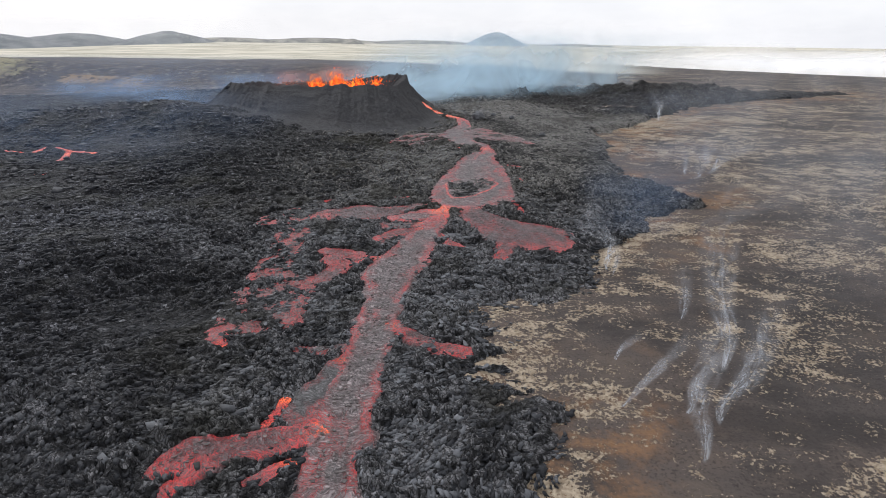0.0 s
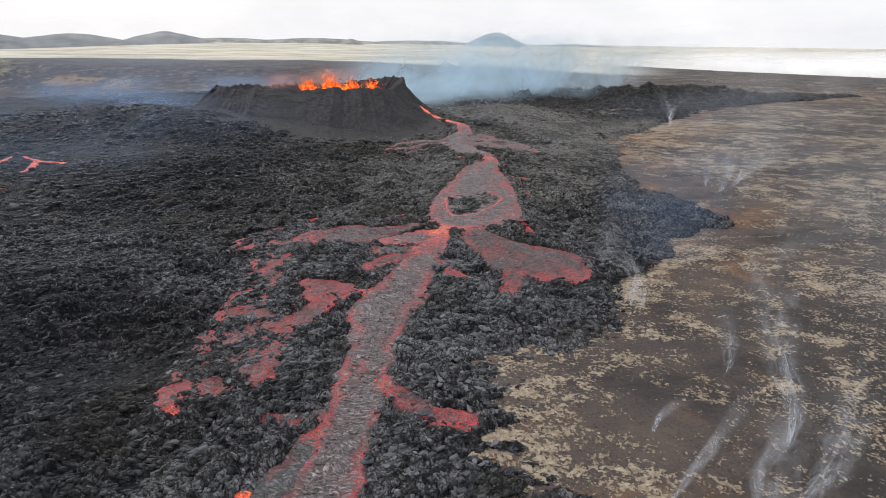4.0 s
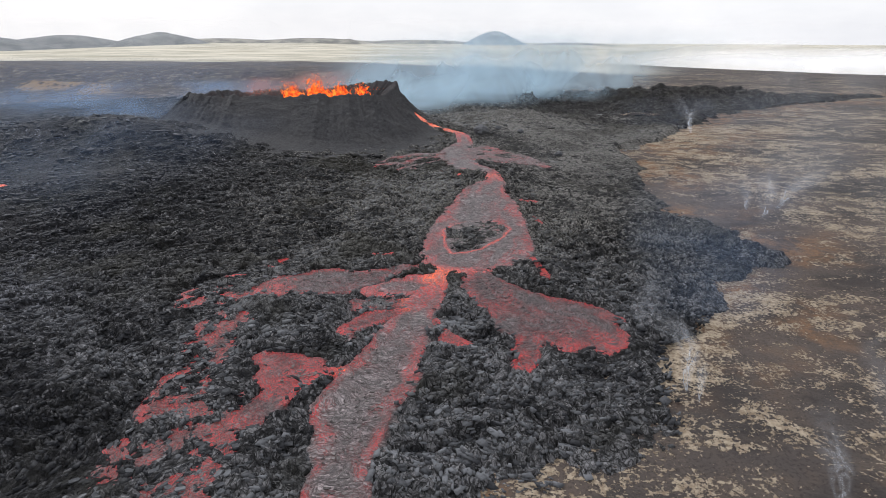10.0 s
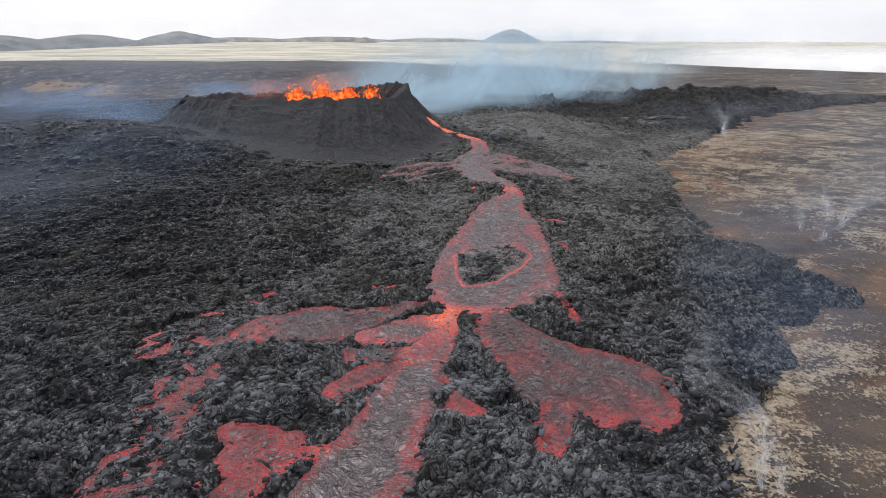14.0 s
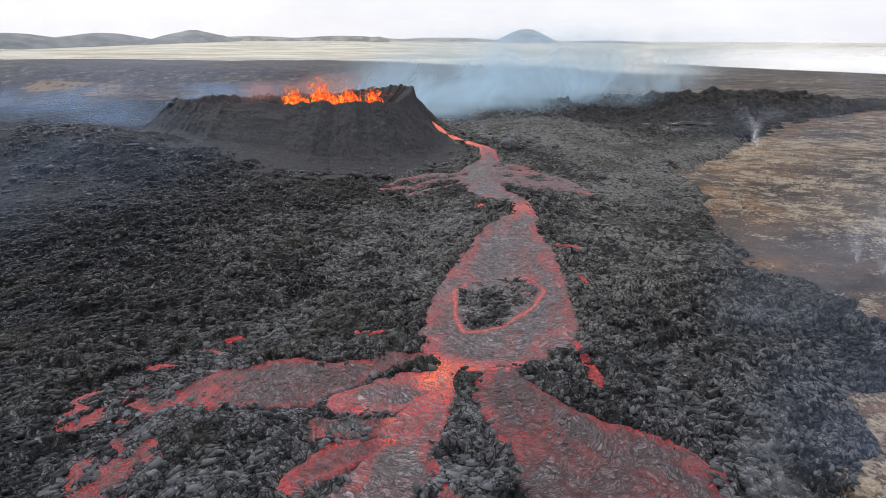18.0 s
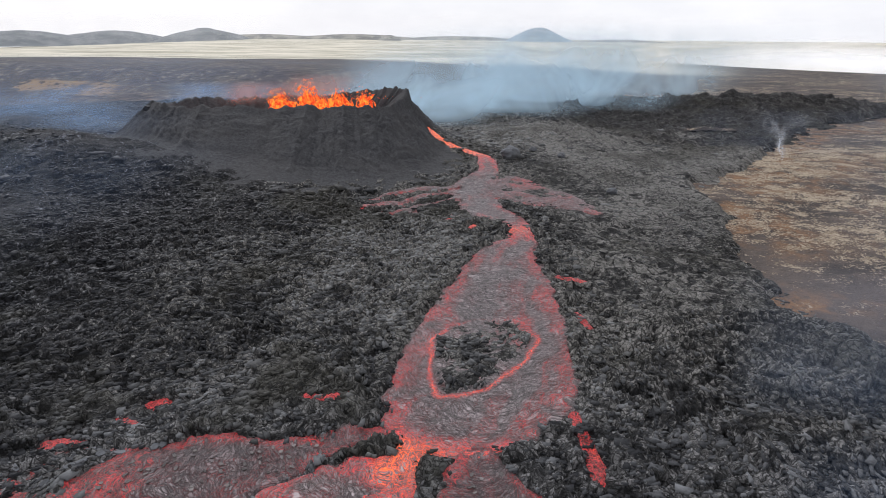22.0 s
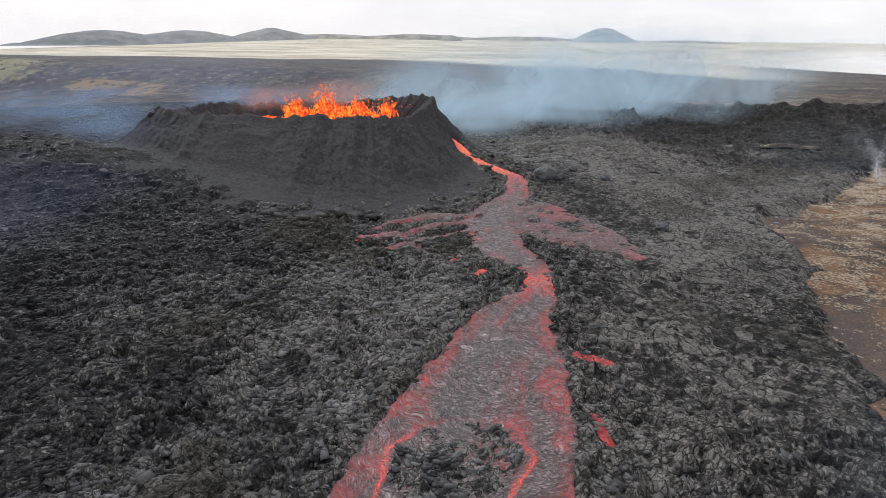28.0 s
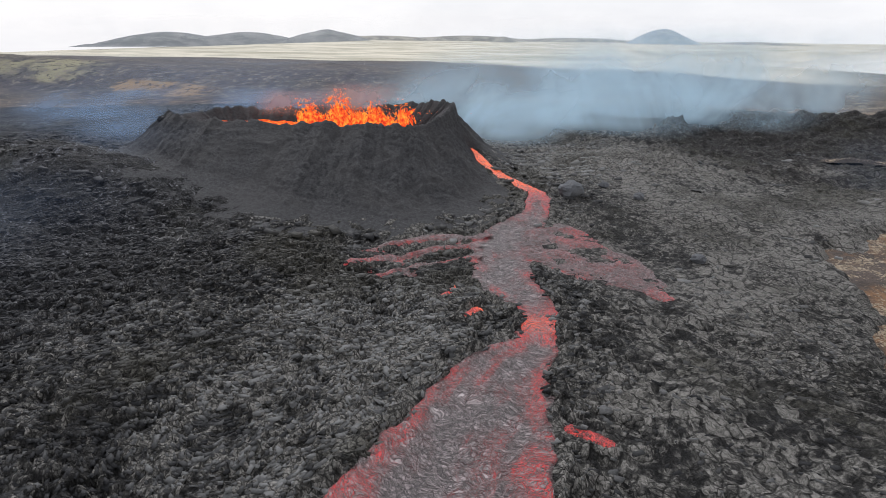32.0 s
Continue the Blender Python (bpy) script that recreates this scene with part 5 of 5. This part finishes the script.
def wisp(x, y, long, high, wide, bearing, seed):
    """Steam from one crack: two crossed ribbons that widen along a curling line."""
    w = thing("steam_wisp", (x, y, float(plain(np.float64(x), np.float64(y)))), "pale wisp of steam rising from scorched ground", "steam", "steam wisps on the heath")
    s = np.linspace(0, 1, 34)
    c, d = math.sin(radians(bearing)), math.cos(radians(bearing))
    sway = (0.5 * wide + 0.15 * long) * s * noise2(s * 3.2 + seed, s * 0 + seed, 3)
    cx, cy, cz = long * s ** 1.25 * c + sway * d, long * s ** 1.25 * d - sway * c, high * s ** 0.8
    half = 0.35 + 0.8 * wide * s ** 0.8
    for turn in (0.3, 1.85):
        u = np.linspace(-1, 1, 9)
        ax, az = math.cos(turn), math.sin(turn)
        curl = 0.25 * half[:, None] * np.sin(3 * u[None, :] + 5 * s[:, None])
        px = cx[:, None] + half[:, None] * u * d * ax + curl * c
        py = cy[:, None] - half[:, None] * u * c * ax + curl * d
        pz = cz[:, None] + half[:, None] * (u * az + 0.9 * abs(az)) * smooth(0, 0.2, s)[:, None]
        uv = np.stack([np.broadcast_to((u + 1) / 2, px.shape), np.broadcast_to(s[:, None] * 0.999 + seed * 3, px.shape)], -1)
        ob = sheet("veil", np.stack([px, py, pz], -1).reshape(-1, 3), quads(*px.shape), WISP, uv=uv.reshape(-1, 2), shade=True, parent=w)
        ob.visible_shadow = False


for i, (x, y, long, high, wide, bearing) in enumerate([
        (35, 93, 36, 4, 3.2, 40), (47, 91, 28, 5, 3.4, 43), (60, 105, 52, 30, 11, 32), (38.5, 109.5, 11, 2.5, 2, 43), (45, 78, 30, 16, 7, 25), (52, 88, 26, 18, 8, 38),
        (50, 154, 16, 5, 2.6, 10), (49, 157, 34, 11, 7, 2), (118, 262, 70, 7, 11, 42), (128, 272, 52, 8, 12, 55), (116, 270, 16, 9, 5, 20),
        (157, 426, 56, 13, 8, 31), (163, 440, 30, 16, 8, 12), (60, 128, 18, 8, 5, 30)]):
    wisp(x, y, long, high, wide, bearing, i)

bank = thing("steam_bank", (0, 0, 0), "white bank of steam lying beyond the heath", "steam")
for i, (near, deep, start, end, top) in enumerate([(120, 700, -560, 2300, 32), (420, 900, -900, 2600, 50)]):
    u, v = np.meshgrid(np.linspace(0, 1, 60), np.linspace(0, 1, 16))
    along = start + (end - start) * u
    back = near + deep * v + 60 * fractal(along, v * 3, 400.0, 2, 360 + i)
    px, py = 530 + 0.8 * back + 0.6 * along, 1420 + 0.6 * back - 0.8 * along
    pz = -45 + (45 + top) * v + 6 * fractal(px, py, 260.0, 3, 365 + i)
    ob = sheet("veil", np.stack([px, py, pz], -1).reshape(-1, 3), quads(*u.shape), BANK, uv=np.stack([u, v], -1).reshape(-1, 2), shade=True, parent=bank)
    ob.visible_shadow = False


# ---- loose plates of crust lying on the field ----
def plate(rnd, long, wide, thick):
    """A broken plate: an uneven six-sided top, its sides, tilted. Gives points and faces."""
    pts = []
    for i in range(6):
        a = i * 1.047 + rnd.uniform(-0.3, 0.3)
        pts.append((math.cos(a) * long * rnd.uniform(0.55, 1.15), math.sin(a) * wide * rnd.uniform(0.55, 1.15)))
    top = [(x, y, thick * rnd.uniform(0.8, 1.2)) for x, y in pts]
    low = [(x * 1.08, y * 1.08, -thick * 1.4) for x, y in pts]
    return top + low


PLATE_FACES = [(0, 1, 2), (0, 2, 3), (0, 3, 4), (0, 4, 5)] + [f for i in range(6) for f in ((i, i + 6, (i + 1) % 6 + 6), (i, (i + 1) % 6 + 6, (i + 1) % 6))]


def flow_near(key, x, y):
    """Metres outside the banks of one flow."""
    wx, wy = banks(key, x, y, *wandering(x, y))
    best = np.full(x.shape, 1e9)
    for stroke in FLOWS[key]:
        for cx, cy, w in np.stack(flow_line(stroke, 2.0)[:3], 1):
            best = np.minimum(best, np.hypot(wx - cx, wy - cy) - w)
    return best


def raft_way(x, y):
    """The way the plates of one raft lie, in radians."""
    wx, wy = x + 3.0 * fractal(x, y, 14.0, 2, 50), y + 3.0 * fractal(x, y, 14.0, 2, 60)
    return 0.35 + 1.1 * fractal(x, y, 70.0, 2, 70) + 1.2 * fractal(x, y, 16.0, 2, 73) + 0.9 * (rafts(wx, wy, 8.5, 700) - 0.5)


def many_plates(x, y, z, half, narrow, tone, gen, steep):
    """Four-sided broken plates in one go: points, faces and tones."""
    n = len(x)
    r = gen.uniform(0.35, 1.2, (2, n, 4))
    u, v = np.array([1, -1, -1, 1]) * r[0] * half[:, None], np.array([1, 1, -1, -1]) * r[1] * (half * narrow)[:, None]
    thick = (0.03 + 0.05 * half)[:, None] * gen.uniform(0.7, 1.3, (n, 4))
    local = np.concatenate([np.stack([u, v, thick], -1), np.stack([u * 1.06, v * 1.06, -2.2 * thick - 0.05], -1)], 1)
    way = raft_way(x, y) + gen.normal(0, 0.25, n)
    lean, pitch = np.radians(gen.normal(1.1 * steep, steep, n)), np.radians(gen.normal(0, 0.5 * steep, n))
    cl, sl, cp, sp, cw, sw = np.cos(lean), np.sin(lean), np.cos(pitch), np.sin(pitch), np.cos(way), np.sin(way)
    px, py, pz = local[..., 0], local[..., 1], local[..., 2]
    py, pz = py * cl[:, None] - pz * sl[:, None], py * sl[:, None] + pz * cl[:, None]
    px, pz = px * cp[:, None] + pz * sp[:, None], -px * sp[:, None] + pz * cp[:, None]
    px, py = px * cw[:, None] - py * sw[:, None], px * sw[:, None] + py * cw[:, None]
    points = np.stack([px + x[:, None], py + y[:, None], pz + z[:, None]], -1).reshape(-1, 3)
    one = [(0, 1, 2), (0, 2, 3)] + [f for i in range(4) for f in ((i, i + 4, (i + 1) % 4 + 4), (i, (i + 1) % 4 + 4, (i + 1) % 4))]
    faces = (np.array(one)[None] + 8 * np.arange(n)[:, None, None]).reshape(-1, 3)
    return points, faces, np.repeat(tone, 8)


def scatter():
    rnd, gen = random.Random(11), np.random.default_rng(5)
    near, wide = 92000, 46000
    x = np.concatenate([gen.uniform(-140, 92, near), gen.uniform(-290, 280, wide)])
    y = np.concatenate([gen.uniform(66, 335, near), gen.uniform(90, 660, wide)])
    inner = (x > -140) & (x < 92) & (y > 66) & (y < 335)
    half = np.where(np.arange(len(x)) < near, np.exp(gen.normal(-0.6, 0.4, len(x))).clip(0, 1.2), np.exp(gen.normal(0.1, 0.4, len(x))))
    keep = (np.arange(len(x)) < near) | ~inner
    smoothed = 0.75 * np.clip(bump(x, y, -70, 128, 20, 12, 20) + bump(x, y, -165, 312, 42, 14, -8), 0, 1) + 0.9 * smooth(22, 42, x) * smooth(215, 255, y) * (1 - smooth(425, 450, y))
    in_cone = inside(x, y, [(-150, 350), (-20, 350), (-8, 420), (-8, 480), (-180, 480), (-180, 390)]) > 0
    keep &= (gen.random(len(x)) > smoothed) & ~in_cone & (inside(x, y, FIELD) > -0.5)
    x, y, half = x[keep], y[keep], half[keep]
    fire, patchy = np.full(len(x), 1e9), np.full(len(x), 1e9)
    for key in FLOWS:
        if key in PATCHY:
            patchy = np.minimum(patchy, flow_near(key, x, y))
        else:
            fire = np.minimum(fire, flow_near(key, x, y))
    keep = ((fire > gen.normal(-0.2, 0.6, len(x))) | (inside(x, y, ISLAND) > 0.6)) & ((patchy > 0) | (gen.random(len(x)) < np.where(y > 315, 0.25, 0.9)))
    x, y, half, patchy = x[keep], y[keep], half[keep], patchy[keep]
    rough, tone = crust_height(x, y)[:2]
    z = heave(x, y) + 0.9 * rough - 0.02 + np.where(inside(x, y, FIELD) < 5, -0.5, 0.0)
    black = smooth(-40, -85, x + 18 * fractal(x, y, 40.0, 3, 85))
    tone = np.clip(0.75 * tone + 0.1 + (gen.beta(1.3, 3.0, len(x)) - 0.3) * 0.5 * (1 - 0.55 * black), 0, 1.3)
    shapes = []
    for i in range(24):
        me = bpy.data.meshes.new("slab")
        long = rnd.uniform(0.6, 1.2)
        me.from_pydata(plate(rnd, long, long * rnd.uniform(0.4, 0.7), rnd.uniform(0.06, 0.14)), [], PLATE_FACES)
        me.attributes.new("tone", "FLOAT", "POINT").data.foreach_set("value", [rnd.uniform(0.3, 1.0)] * 12)
        me.materials.append(SLAB)
        shapes.append(me)
    half_cooled = flow_near("left_crust", x, y) < 0
    close = (x > -12) & (x < 14) & (y > 98) & (y < 128) & (half > 0.55)
    loose = np.ones(len(x), dtype=bool)
    for pick, parent, name in ((np.flatnonzero(half_cooled & (half > 0.6))[:290], crusted, "crust_plate"), (np.flatnonzero(close)[:300], field, "slab")):
        loose[pick] = False
        ways = raft_way(x[pick], y[pick])
        for i, way in zip(pick, ways):
            ob = new(name, rnd.choice(shapes))
            ob.parent = parent
            ob.matrix_world = pose(x[i], y[i], z[i] + 0.05, rnd.gauss(8, 15), rnd.gauss(0, 11), math.degrees(way) + rnd.gauss(0, 25))
    points, faces, tones = many_plates(x[loose], y[loose], z[loose], half[loose], gen.uniform(0.22, 0.7, loose.sum()), tone[loose], gen, 13.0)
    ob = sheet("slabs", points, faces, SLAB, (("tone", tones),), parent=field)
    tagged(ob, "jumbled broken plates of grey lava crust", kind="stuff")


scatter()


# ---- grey plates drifting on the river ----
def drift(key, parent, count, low, high):
    rnd = random.Random(23)
    shapes = []
    for i in range(14):
        me = bpy.data.meshes.new("crust_plate")
        long = rnd.uniform(0.25, 0.6)
        me.from_pydata(plate(rnd, long, long * rnd.uniform(0.4, 0.8), 0.05), [], PLATE_FACES)
        me.attributes.new("tone", "FLOAT", "POINT").data.foreach_set("value", [rnd.uniform(0.1, 0.8)] * 12)
        me.materials.append(RIVER_CRUST)
        shapes.append(me)
    x, y, w, across = flow_line(FLOWS[key][0], 1.0)
    inner = [i for i in range(len(x)) if low < y[i] < high]
    for i in range(count):
        j = rnd.choice(inner)
        v = rnd.uniform(-0.62, 0.62) * w[j]
        px, py = x[j] + across[j, 0] * v, y[j] + across[j, 1] * v
        ob = new("crust_plate", rnd.choice(shapes))
        ob.parent = parent
        ob.matrix_world = pose(px, py, float(heave(px, py)) + 0.02, rnd.gauss(0, 3), rnd.gauss(0, 3), rnd.uniform(0, 360))


drift("main", river, 260, 72, 170)
drift("right_fan", fan, 60, 178, 206)
drift("left_arm", stream, 70, 194, 210)
drift("low_lobe", low_lobe, 26, 158, 163)
drift("foot_lobe", foot_lobe, 34, 74, 85)
drift("side_spill", spill, 20, 110, 121)
drift("fan_east", fan_east, 60, 326, 352)
